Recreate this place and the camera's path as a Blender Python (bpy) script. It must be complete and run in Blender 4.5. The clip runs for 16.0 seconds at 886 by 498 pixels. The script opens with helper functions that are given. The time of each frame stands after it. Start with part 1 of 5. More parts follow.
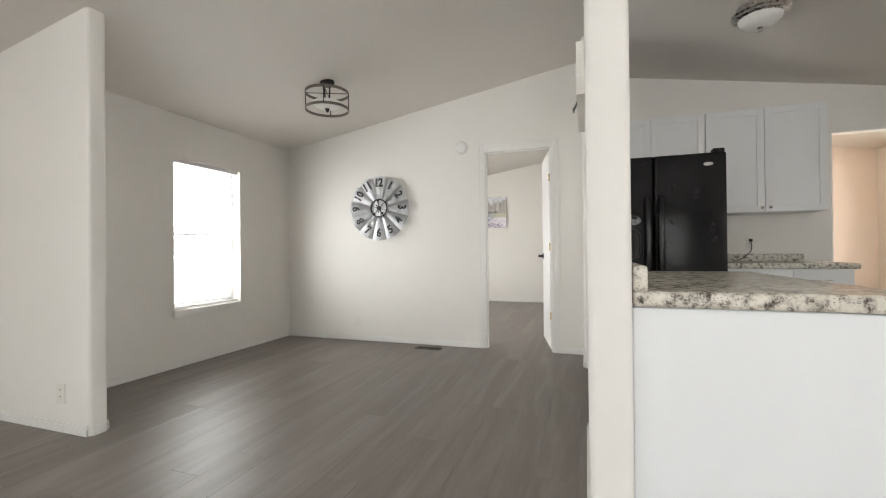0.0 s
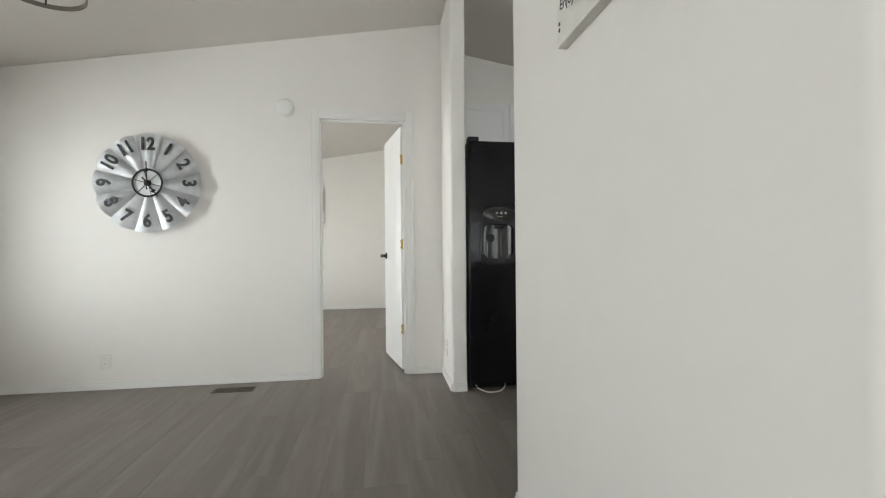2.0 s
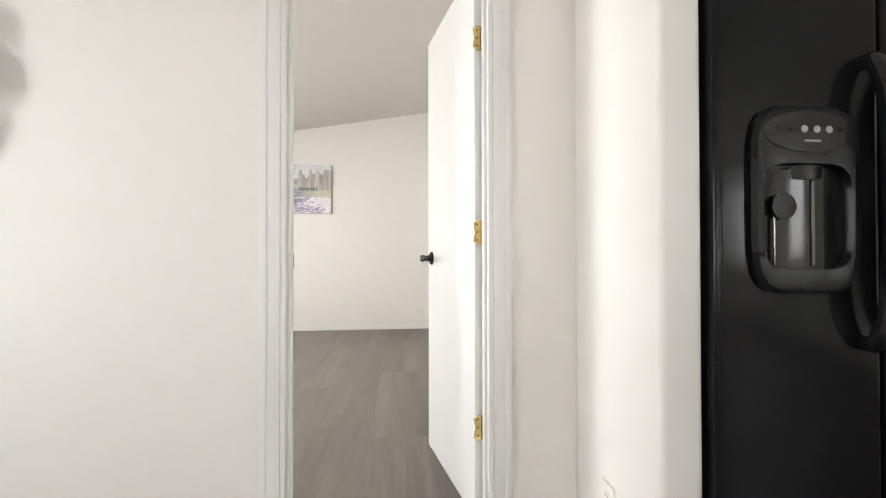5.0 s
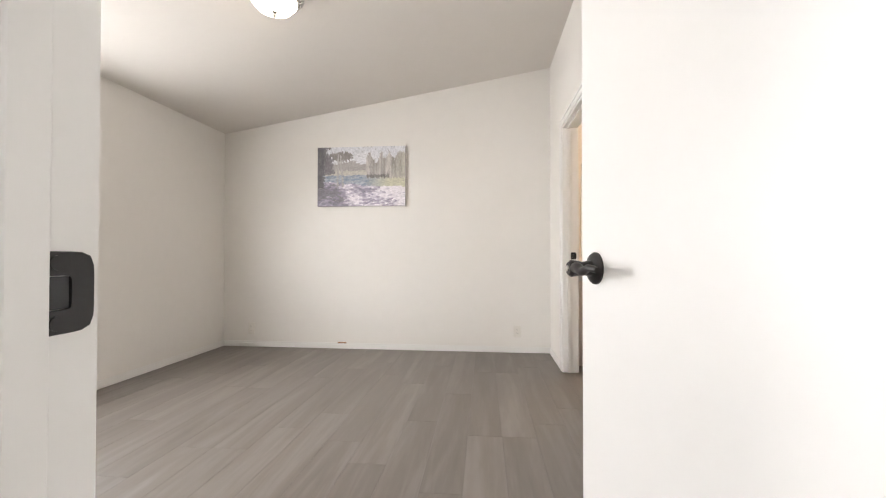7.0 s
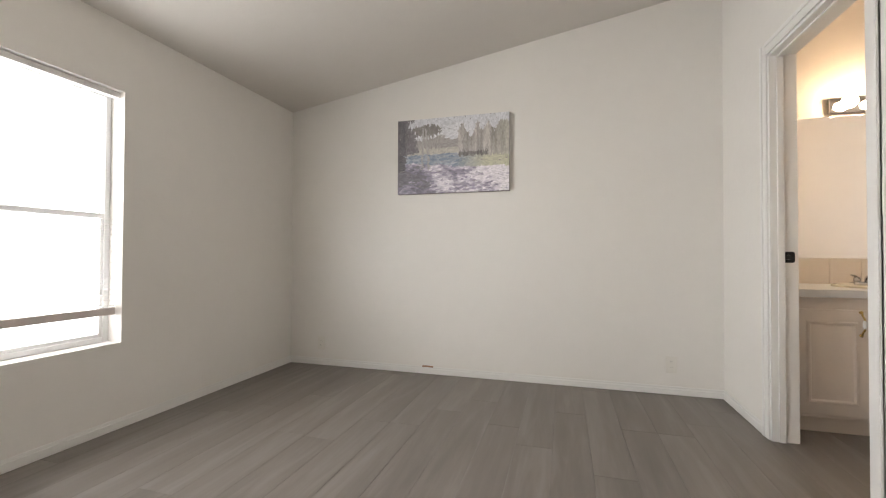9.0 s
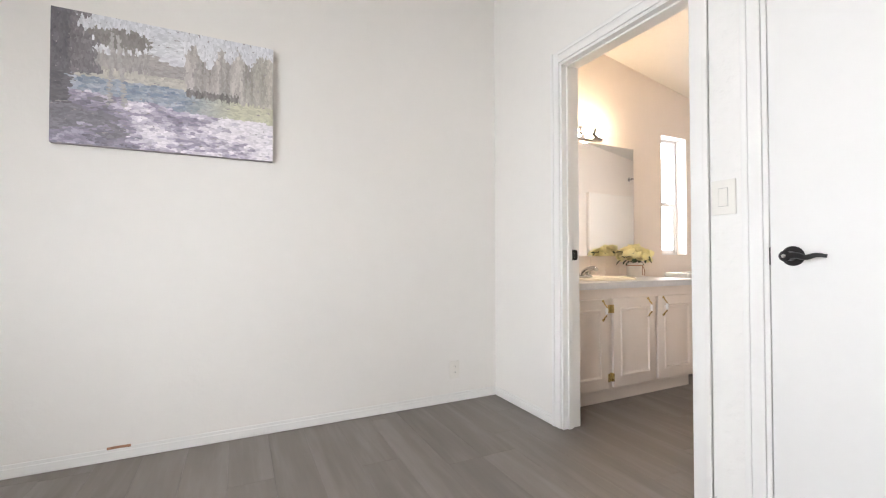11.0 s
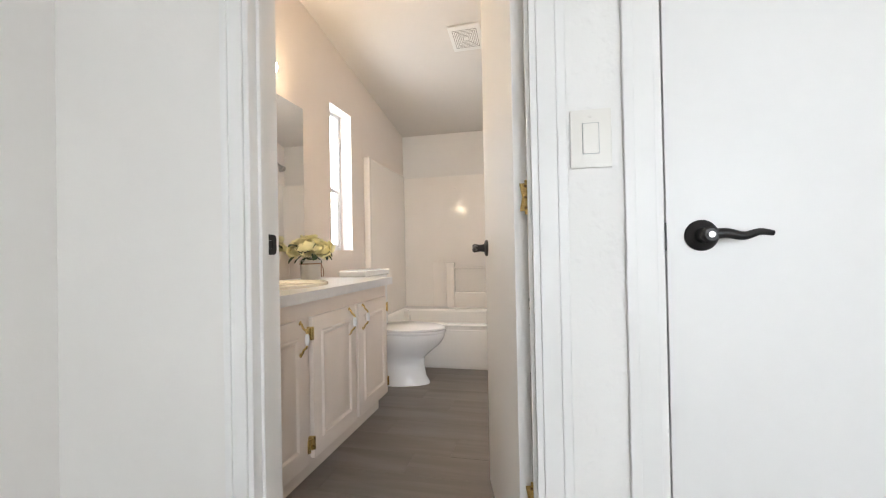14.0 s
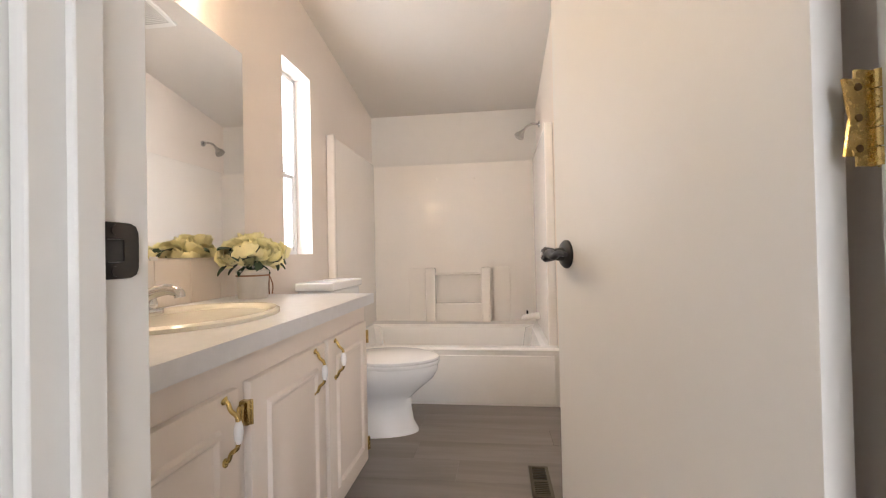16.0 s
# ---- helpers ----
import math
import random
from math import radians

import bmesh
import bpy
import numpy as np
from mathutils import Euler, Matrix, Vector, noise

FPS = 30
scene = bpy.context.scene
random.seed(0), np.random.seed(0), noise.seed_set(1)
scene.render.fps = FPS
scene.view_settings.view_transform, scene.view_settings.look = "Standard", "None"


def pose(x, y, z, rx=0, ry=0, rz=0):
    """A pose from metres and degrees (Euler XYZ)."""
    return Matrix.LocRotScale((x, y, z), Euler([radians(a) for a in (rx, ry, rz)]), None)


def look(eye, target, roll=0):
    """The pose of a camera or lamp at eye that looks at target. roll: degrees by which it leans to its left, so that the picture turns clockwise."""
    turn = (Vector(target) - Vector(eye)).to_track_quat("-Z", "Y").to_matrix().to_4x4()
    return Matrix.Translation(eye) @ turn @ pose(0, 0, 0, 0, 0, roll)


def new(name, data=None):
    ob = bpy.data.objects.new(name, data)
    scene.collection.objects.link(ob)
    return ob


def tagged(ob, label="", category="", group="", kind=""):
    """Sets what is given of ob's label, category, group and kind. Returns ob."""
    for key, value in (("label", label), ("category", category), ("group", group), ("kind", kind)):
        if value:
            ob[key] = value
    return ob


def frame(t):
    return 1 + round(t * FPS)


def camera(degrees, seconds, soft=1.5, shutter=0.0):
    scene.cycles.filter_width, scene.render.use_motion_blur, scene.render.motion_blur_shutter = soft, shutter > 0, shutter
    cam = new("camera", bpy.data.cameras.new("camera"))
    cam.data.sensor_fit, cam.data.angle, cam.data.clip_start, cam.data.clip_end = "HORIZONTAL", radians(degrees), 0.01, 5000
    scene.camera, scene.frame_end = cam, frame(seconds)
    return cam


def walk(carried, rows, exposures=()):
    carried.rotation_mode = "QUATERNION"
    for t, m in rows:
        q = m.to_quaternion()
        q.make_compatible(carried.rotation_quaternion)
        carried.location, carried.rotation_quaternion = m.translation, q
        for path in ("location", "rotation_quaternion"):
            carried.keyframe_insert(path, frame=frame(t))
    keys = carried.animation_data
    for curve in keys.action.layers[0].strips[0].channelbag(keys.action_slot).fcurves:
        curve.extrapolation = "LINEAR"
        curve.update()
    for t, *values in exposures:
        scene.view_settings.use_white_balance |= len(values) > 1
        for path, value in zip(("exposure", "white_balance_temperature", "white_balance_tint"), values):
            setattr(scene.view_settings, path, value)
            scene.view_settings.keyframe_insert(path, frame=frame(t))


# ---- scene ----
cam = camera(93.2, 16.0, soft=1.15)
EXPOSURES = [(0, -0.19, 6650, 9), (0.5, -0.26, 6550, 8), (1, -0.47, 6450, 8), (1.5, -0.42, 6450, 6), (2, -0.30, 6450, 6), (2.5, -0.18, 6550, 9), (3, 0.04, 6700, 11), (3.5, 0.24, 6750, 12), (4, 0.28, 6750, 12), (4.5, 0.27, 6700, 11), (5, 0.12, 6650, 10), (7.3, -0.02, 6700, 13), (7.5, -0.14, 6700, 13),
             (8, -0.46, 6800, 13), (8.2, -0.50, 6800, 13), (10.3, -0.15, 6550, 8), (10.5, -0.08, 6500, 9), (11, 0.04, 6300, 12), (12, 0.02, 6320, 10), (12.5, -0.02, 6250, 9), (13, -0.11, 6150, 9), (14, -0.18, 6150, 9),
             (14.5, -0.20, 6200, 9), (15, -0.20, 6300, 12), (16, -0.15, 6380, 13)]
PATH = [
    (0, (0.274, 0.318, 1.01), (-0.372, 2.211, 1.021), -0.6),
    (0.5, (0.076, 0.407, 1.007), (-0.141, 2.395, 1.014), -0.6),
    (1, (-0.082, 0.612, 0.997), (-0.009, 2.611, 1.006), -0.7),
    (1.5, (-0.189, 0.887, 0.98), (0.048, 2.873, 0.993), -0.5),
    (2, (-0.23, 1.203, 0.987), (0.058, 3.183, 0.996), -0.5),
    (2.5, (-0.275, 1.545, 0.984), (0.028, 3.522, 0.996), -0.5),
    (3, (-0.299, 1.873, 0.983), (0.008, 3.849, 0.996), -0.4),
    (3.5, (-0.309, 2.201, 0.98), (0.002, 4.176, 0.994), -0.2),
    (4, (-0.313, 2.529, 0.973), (-0.018, 4.507, 0.991), -0.2),
    (4.5, (-0.299, 2.868, 0.968), (-0.054, 4.853, 0.988), 0.1),
    (5, (-0.341, 3.193, 0.97), (-0.139, 5.183, 0.99), -0.1),
    (7.3, (-0.44, 4.52, 0.972), (-0.737, 6.497, 1.001), 0.2),
    (7.5, (-0.482, 4.608, 0.967), (-0.852, 6.573, 0.999), 0.3),
    (8, (-0.595, 4.85, 0.964), (-1.173, 6.765, 0.996), 0.5),
    (8.2, (-0.641, 4.959, 0.965), (-1.289, 6.851, 0.995), 0.5),
    (10.3, (-1.212, 5.877, 0.965), (-0.961, 7.861, 0.996), 0.3),
    (10.5, (-1.305, 5.967, 0.965), (-0.842, 7.913, 1.000), 0.5),
    (11, (-1.372, 6.137, 0.956), (-0.494, 7.934, 0.991), -0.1),
    (11.5, (-1.412, 6.342, 0.948), (-0.141, 7.886, 0.987), -0.5),
    (12, (-1.385, 6.553, 0.939), (0.201, 7.771, 0.976), -0.8),
    (12.5, (-1.26, 6.75, 0.935), (0.539, 7.623, 0.968), -0.7),
    (13, (-1.076, 6.919, 0.93), (0.809, 7.586, 0.964), -0.6),
    (13.5, (-0.906, 7.06, 0.933), (1.018, 7.606, 0.957), -1.0),
    (14, (-0.726, 7.176, 0.929), (1.22, 7.636, 0.948), -1.1),
    (14.5, (-0.544, 7.284, 0.925), (1.415, 7.687, 0.941), -1.1),
    (15, (-0.358, 7.385, 0.933), (1.609, 7.745, 0.945), -1.0),
    (15.5, (-0.213, 7.477, 0.911), (1.763, 7.785, 0.943), -1.3),
    (16, (-0.063, 7.542, 0.952), (1.921, 7.793, 0.974), -1.2),
]
walk(cam, [(t, look(eye, target, roll)) for t, eye, target, roll in PATH], EXPOSURES)
RIDGE_X, RIDGE_Z = 0.30, 2.84
WEST, EAST, SOUTH, NORTH = -3.177, 3.75, -4.0, 8.68


def zc(x):
    """Height of the vaulted ceiling over x."""
    return RIDGE_Z - 0.166 * (RIDGE_X - x) if x < RIDGE_X else RIDGE_Z - 0.1745 * (x - RIDGE_X)


# ---- world, sun and large lights ----
world = bpy.data.worlds.new("sky")
scene.world = world
world.use_nodes = True
wn = world.node_tree
sky = wn.nodes.new("ShaderNodeTexSky")
sky.sky_type = "NISHITA"
sky.sun_disc = False
sky.sun_elevation, sky.sun_rotation = radians(50), radians(130)
wn.links.new(sky.outputs[0], wn.nodes["Background"].inputs[0])
wn.nodes["Background"].inputs[1].default_value = 0.15
sun = new("sun", bpy.data.lights.new("sun", "SUN"))
sun.data.energy, sun.data.angle, sun.data.color = 3.0, radians(0.5), (1.0, 0.95, 0.88)
sun.matrix_world = look((20, -14, 30), (0, 2, 0))


def window_light(eye, target, w, h, watts, color=(0.95, 0.975, 1.0)):
    """Sky light that stands in a window's opening."""
    ob = new("window_light", bpy.data.lights.new("window_light", "AREA"))
    ob.data.shape, ob.data.size, ob.data.size_y = "RECTANGLE", w, h
    ob.data.energy, ob.data.color = watts, color
    ob.matrix_world = look(eye, target)
    return ob


window_light((-3.335, 3.44, 1.19), (0, 3.44, 1.19), 0.75, 1.36, 38)
window_light((-3.335, 6.30, 1.17), (0, 6.30, 1.17), 1.57, 1.38, 66)
window_light((2.26, 8.838, 1.51), (2.26, 0, 1.51), 0.345, 1.09, 15)
window_light((-3.335, -1.5, 1.25), (0, -1.5, 1.25), 1.7, 1.4, 40)
window_light((-1.6, -4.157, 1.25), (-1.6, 0, 1.25), 1.7, 1.4, 43)
window_light((3.907, 0.0, 1.45), (0, 0.0, 1.45), 1.45, 1.05, 34)
window_light((1.7, -4.157, 1.25), (1.7, 0, 1.25), 1.7, 1.4, 34)
window_light((3.815, 5.68, 1.33), (0, 5.68, 1.33), 0.44, 0.72, 30, (1.0, 0.95, 0.90))


# ---- materials ----
def nodes_of(m):
    m.use_nodes = True
    t = m.node_tree
    return t, t.nodes["Principled BSDF"], t.nodes, t.links


def material(name, color, rough=0.5, metal=0.0, vary=0.06, scale=3.0, bump=0.0, bump_scale=120.0, coat=0.0,
             rough_vary=0.08, stretch=(1, 1, 1), spec=0.5, emit=None, emit_strength=0.0, dist=0.002, per_object=0.0):
    """A painted, moulded or metal surface: colour drifting at two scales, uneven gloss and fine relief."""
    m = bpy.data.materials.new(name)
    t, bsdf, n, l = nodes_of(m)
    geo = n.new("ShaderNodeTexCoord")
    mp = n.new("ShaderNodeMapping")
    mp.inputs["Scale"].default_value = stretch
    l.new(geo.outputs["Object"], mp.inputs[0])
    a = n.new("ShaderNodeTexNoise")
    a.inputs["Scale"].default_value, a.inputs["Detail"].default_value = scale, 5
    b = n.new("ShaderNodeTexNoise")
    b.inputs["Scale"].default_value, b.inputs["Detail"].default_value = scale * 14, 3
    l.new(mp.outputs[0], a.inputs[0])
    l.new(mp.outputs[0], b.inputs[0])
    mixn = n.new("ShaderNodeMath")
    mixn.operation = "MULTIPLY_ADD"
    l.new(b.outputs[0], mixn.inputs[0])
    mixn.inputs[1].default_value = 0.4
    l.new(a.outputs[0], mixn.inputs[2])
    ramp = n.new("ShaderNodeValToRGB")
    lo = [max(0.0, c * (1 - vary)) for c in color[:3]]
    hi = [min(1.0, c * (1 + vary)) for c in color[:3]]
    ramp.color_ramp.elements[0].color, ramp.color_ramp.elements[0].position = (*lo, 1), 0.4
    ramp.color_ramp.elements[1].color, ramp.color_ramp.elements[1].position = (*hi, 1), 1.0
    l.new(mixn.outputs[0], ramp.inputs[0])
    out = ramp.outputs[0]
    if per_object:
        info = n.new("ShaderNodeObjectInfo")
        mr = n.new("ShaderNodeMapRange")
        mr.inputs[3].default_value, mr.inputs[4].default_value = 1 - per_object, 1 + per_object
        l.new(info.outputs["Random"], mr.inputs[0])
        hs = n.new("ShaderNodeHueSaturation")
        l.new(mr.outputs[0], hs.inputs["Value"])
        l.new(out, hs.inputs["Color"])
        out = hs.outputs[0]
    l.new(out, bsdf.inputs["Base Color"])
    rr = n.new("ShaderNodeMapRange")
    rr.inputs[3].default_value, rr.inputs[4].default_value = max(0.02, rough - rough_vary), min(1, rough + rough_vary)
    l.new(b.outputs[0], rr.inputs[0])
    l.new(rr.outputs[0], bsdf.inputs["Roughness"])
    bsdf.inputs["Metallic"].default_value = metal
    bsdf.inputs["Coat Weight"].default_value = coat
    bsdf.inputs["Specular IOR Level"].default_value = spec
    if bump:
        c = n.new("ShaderNodeTexNoise")
        c.inputs["Scale"].default_value, c.inputs["Detail"].default_value = bump_scale, 4
        l.new(mp.outputs[0], c.inputs[0])
        bp = n.new("ShaderNodeBump")
        bp.inputs["Strength"].default_value, bp.inputs["Distance"].default_value = bump, dist
        l.new(c.outputs[0], bp.inputs["Height"])
        l.new(bp.outputs[0], bsdf.inputs["Normal"])
    if emit:
        bsdf.inputs["Emission Color"].default_value = (*emit, 1)
        bsdf.inputs["Emission Strength"].default_value = emit_strength
    return m


def wall_material(name, color, relief=0.14):
    """Rolled paint on textured drywall: soft knock-down flecks over an orange-peel grain."""
    m = material(name, color, 0.62, vary=0.025, scale=0.9, rough_vary=0.05)
    t, bsdf, n, l = nodes_of(m)
    tc = n.new("ShaderNodeTexCoord")
    v = n.new("ShaderNodeTexNoise")
    v.inputs["Scale"].default_value, v.inputs["Detail"].default_value = 26, 2
    l.new(tc.outputs["Object"], v.inputs[0])
    r = n.new("ShaderNodeValToRGB")
    r.color_ramp.elements[0].position, r.color_ramp.elements[1].position = 0.48, 0.74
    l.new(v.outputs[0], r.inputs[0])
    g = n.new("ShaderNodeTexNoise")
    g.inputs["Scale"].default_value = 190
    l.new(tc.outputs["Object"], g.inputs[0])
    s = n.new("ShaderNodeMath")
    s.operation = "MULTIPLY_ADD"
    l.new(g.outputs[0], s.inputs[0])
    s.inputs[1].default_value = 0.35
    l.new(r.outputs[0], s.inputs[2])
    b = n.new("ShaderNodeBump")
    b.inputs["Strength"].default_value, b.inputs["Distance"].default_value = min(1.0, relief * 2), 0.0012 + 0.002 * relief
    l.new(s.outputs[0], b.inputs["Height"])
    l.new(b.outputs[0], bsdf.inputs["Normal"])
    return m


def plank_material():
    """Grey-brown wood-look vinyl, grain along y, each plank its own shade."""
    m = bpy.data.materials.new("plank_vinyl")
    t, bsdf, n, l = nodes_of(m)
    geo, info = n.new("ShaderNodeNewGeometry"), n.new("ShaderNodeObjectInfo")
    off = n.new("ShaderNodeVectorMath")
    off.operation = "MULTIPLY_ADD"
    comb = n.new("ShaderNodeCombineXYZ")
    mul = n.new("ShaderNodeMath")
    mul.operation = "MULTIPLY"
    mul.inputs[1].default_value = 37.0
    l.new(info.outputs["Random"], mul.inputs[0])
    for i in range(3):
        l.new(mul.outputs[0], comb.inputs[i])
    off.inputs[1].default_value = (1, 0.09, 1)
    l.new(geo.outputs["Position"], off.inputs[0])
    l.new(comb.outputs[0], off.inputs[2])
    grain = n.new("ShaderNodeTexNoise")
    grain.inputs["Scale"].default_value, grain.inputs["Detail"].default_value, grain.inputs["Distortion"].default_value = 34, 8, 0.6
    l.new(off.outputs[0], grain.inputs[0])
    broad = n.new("ShaderNodeTexNoise")
    broad.inputs["Scale"].default_value, broad.inputs["Detail"].default_value, broad.inputs["Distortion"].default_value = 6.5, 4, 1.2
    l.new(off.outputs[0], broad.inputs[0])
    add = n.new("ShaderNodeMath")
    add.operation = "MULTIPLY_ADD"
    l.new(grain.outputs[0], add.inputs[0])
    add.inputs[1].default_value = 0.55
    l.new(broad.outputs[0], add.inputs[2])
    ramp = n.new("ShaderNodeValToRGB")
    e = ramp.color_ramp.elements
    e[0].position, e[0].color = 0.50, (0.160, 0.140, 0.125, 1)
    e[1].position, e[1].color = 1.02, (0.240, 0.214, 0.195, 1)
    mid = e.new(0.76)
    mid.color = (0.194, 0.170, 0.153, 1)
    l.new(add.outputs[0], ramp.inputs[0])
    mr = n.new("ShaderNodeMapRange")
    mr.inputs[3].default_value, mr.inputs[4].default_value = 0.93, 1.07
    l.new(info.outputs["Random"], mr.inputs[0])
    hs = n.new("ShaderNodeHueSaturation")
    l.new(mr.outputs[0], hs.inputs["Value"])
    l.new(ramp.outputs[0], hs.inputs["Color"])
    l.new(hs.outputs[0], bsdf.inputs["Base Color"])
    rr = n.new("ShaderNodeMapRange")
    rr.inputs[3].default_value, rr.inputs[4].default_value = 0.36, 0.50
    l.new(grain.outputs[0], rr.inputs[0])
    l.new(rr.outputs[0], bsdf.inputs["Roughness"])
    bp = n.new("ShaderNodeBump")
    bp.inputs["Strength"].default_value, bp.inputs["Distance"].default_value = 0.14, 0.0005
    l.new(grain.outputs[0], bp.inputs["Height"])
    l.new(bp.outputs[0], bsdf.inputs["Normal"])
    return m


def granite_material():
    """Speckled cream, brown and charcoal granite-look laminate."""
    m = bpy.data.materials.new("granite_laminate")
    t, bsdf, n, l = nodes_of(m)
    tc = n.new("ShaderNodeTexCoord")
    big = n.new("ShaderNodeTexNoise")
    big.inputs["Scale"].default_value, big.inputs["Detail"].default_value, big.inputs["Roughness"].default_value = 34, 7, 0.72
    l.new(tc.outputs["Object"], big.inputs[0])
    r = n.new("ShaderNodeValToRGB")
    e = r.color_ramp.elements
    e[0].position, e[0].color = 0.34, (0.055, 0.05, 0.045, 1)
    e[1].position, e[1].color = 0.70, (0.74, 0.70, 0.62, 1)
    for p, c in ((0.41, (0.22, 0.19, 0.16, 1)), (0.46, (0.47, 0.43, 0.37, 1)), (0.54, (0.66, 0.62, 0.54, 1))):
        e.new(p).color = c
    l.new(big.outputs[0], r.inputs[0])
    sp = n.new("ShaderNodeTexVoronoi")
    sp.inputs["Scale"].default_value = 160
    l.new(tc.outputs["Object"], sp.inputs[0])
    gt = n.new("ShaderNodeMath")
    gt.operation = "LESS_THAN"
    gt.inputs[1].default_value = 0.24
    l.new(sp.outputs["Distance"], gt.inputs[0])
    gate = n.new("ShaderNodeTexNoise")
    gate.inputs["Scale"].default_value = 22
    l.new(tc.outputs["Object"], gate.inputs[0])
    g2 = n.new("ShaderNodeMath")
    g2.operation = "GREATER_THAN"
    g2.inputs[1].default_value = 0.56
    l.new(gate.outputs[0], g2.inputs[0])
    mm = n.new("ShaderNodeMath")
    mm.operation = "MULTIPLY"
    l.new(gt.outputs[0], mm.inputs[0])
    l.new(g2.outputs[0], mm.inputs[1])
    mx = n.new("ShaderNodeMix")
    mx.data_type = "RGBA"
    l.new(mm.outputs[0], mx.inputs["Factor"])
    l.new(r.outputs[0], mx.inputs["A"])
    mx.inputs["B"].default_value = (0.14, 0.13, 0.125, 1)
    l.new(mx.outputs["Result"], bsdf.inputs["Base Color"])
    bsdf.inputs["Roughness"].default_value = 0.22
    return m


def glass_material():
    m = bpy.data.materials.new("window_glass")
    t, bsdf, n, l = nodes_of(m)
    bsdf.inputs["Transmission Weight"].default_value = 1.0
    bsdf.inputs["Roughness"].default_value = 0.0
    bsdf.inputs["IOR"].default_value = 1.02
    return m


def ink_material():
    """Paint dabs that take their colour from the stroke."""
    m = bpy.data.materials.new("oil_dabs")
    t, bsdf, n, l = nodes_of(m)
    a = n.new("ShaderNodeVertexColor")
    a.layer_name = "dab"
    l.new(a.outputs[0], bsdf.inputs["Base Color"])
    bsdf.inputs["Roughness"].default_value = 0.55
    return m


WALL = wall_material("wall_paint", (0.80, 0.772, 0.728))
ROUGHWALL = wall_material("rough_wall_paint", (0.80, 0.78, 0.745), 0.38)
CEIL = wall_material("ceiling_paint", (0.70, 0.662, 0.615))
BATHWALL = wall_material("bath_wall_paint", (0.82, 0.745, 0.675))
TRIM = material("trim_paint", (0.80, 0.785, 0.755), 0.42, vary=0.02, scale=4, bump=0.03, bump_scale=40, dist=0.001)
DOOR = material("door_paint", (0.80, 0.785, 0.76), 0.46, vary=0.02, scale=2, bump=0.14, bump_scale=140, dist=0.0006)
PLANK = plank_material()
SUBFLOOR = material("subfloor", (0.10, 0.09, 0.08), 0.9)
GROUND = material("dry_ground", (0.42, 0.36, 0.29), 0.95, vary=0.2, scale=0.4, bump=0.6, bump_scale=8)
SIDING = material("siding", (0.62, 0.58, 0.52), 0.7)
CABINET = material("cabinet_white", (0.80, 0.80, 0.795), 0.38, vary=0.02, scale=3)
PANEL = material("peninsula_white", (0.80, 0.805, 0.81), 0.5, vary=0.025, scale=1.5, bump=0.08, bump_scale=60)
VANITY = material("vanity_cream", (0.74, 0.665, 0.60), 0.42, vary=0.03, scale=4, bump=0.08, bump_scale=50)
VANITY_TOP = material("vanity_laminate", (0.66, 0.665, 0.68), 0.34, vary=0.05, scale=30)
GRANITE = granite_material()
BLACK = material("black_enamel", (0.006, 0.006, 0.007), 0.15, vary=0.2, scale=5, bump=0.32, bump_scale=75, dist=0.0005, rough_vary=0.06)
BLACK_GLOSS = material("black_gloss", (0.010, 0.010, 0.011), 0.12, vary=0.2, rough_vary=0.04)
BLACK.node_tree.nodes["Principled BSDF"].inputs["Specular IOR Level"].default_value = 0.25
BLACK_PLASTIC = material("black_plastic", (0.006, 0.006, 0.007), 0.30, vary=0.15, spec=0.3)
BRONZE = material("oil_rubbed_bronze", (0.028, 0.026, 0.026), 0.38, metal=0.5, vary=0.25, scale=20)
IRON = material("wrought_iron", (0.022, 0.019, 0.017), 0.5, metal=0.4, vary=0.25, scale=18)
DRIFT = material("weathered_band", (0.17, 0.145, 0.12), 0.6, vary=0.25, scale=16)
CHROME = material("chrome", (0.60, 0.60, 0.60), 0.10, metal=1.0, vary=0.03, rough_vary=0.04)
NICKEL = material("brushed_nickel", (0.55, 0.53, 0.50), 0.28, metal=1.0, vary=0.06)
DARKCHROME = material("dark_chrome", (0.16, 0.16, 0.16), 0.12, metal=1.0, vary=0.1)
STEEL = material("stainless", (0.52, 0.51, 0.50), 0.30, metal=1.0, vary=0.06, stretch=(1, 1, 20))
BRASS = material("brass", (0.58, 0.43, 0.17), 0.26, metal=1.0, vary=0.2, scale=24)
AGED = material("tarnished_brass", (0.20, 0.13, 0.06), 0.45, metal=0.8, vary=0.3, scale=60)
GALV = material("galvanised_tin", (0.74, 0.75, 0.76), 0.34, metal=0.55, vary=0.24, scale=12, per_object=0.07, rough_vary=0.12)
NUMERAL = material("numeral_black", (0.03, 0.032, 0.034), 0.55, vary=0.3, scale=40)
CERAMIC = material("porcelain", (0.82, 0.82, 0.82), 0.10, vary=0.015, rough_vary=0.04)
SINKMAT = material("bone_porcelain", (0.80, 0.765, 0.66), 0.12, vary=0.02)
FIBRE = material("fibreglass_surround", (0.86, 0.81, 0.75), 0.20, vary=0.02, rough_vary=0.05)
TUBMAT = material("tub_white", (0.87, 0.845, 0.81), 0.20, vary=0.02, rough_vary=0.05)
IVORY = material("ivory_plastic", (0.78, 0.75, 0.69), 0.38, vary=0.02)
GRILLE = material("grille_grey", (0.36, 0.34, 0.31), 0.6)
PLASTIC = material("white_plastic", (0.80, 0.79, 0.76), 0.35, vary=0.02)
SEAM = material("seam_grey", (0.42, 0.41, 0.39), 0.6)
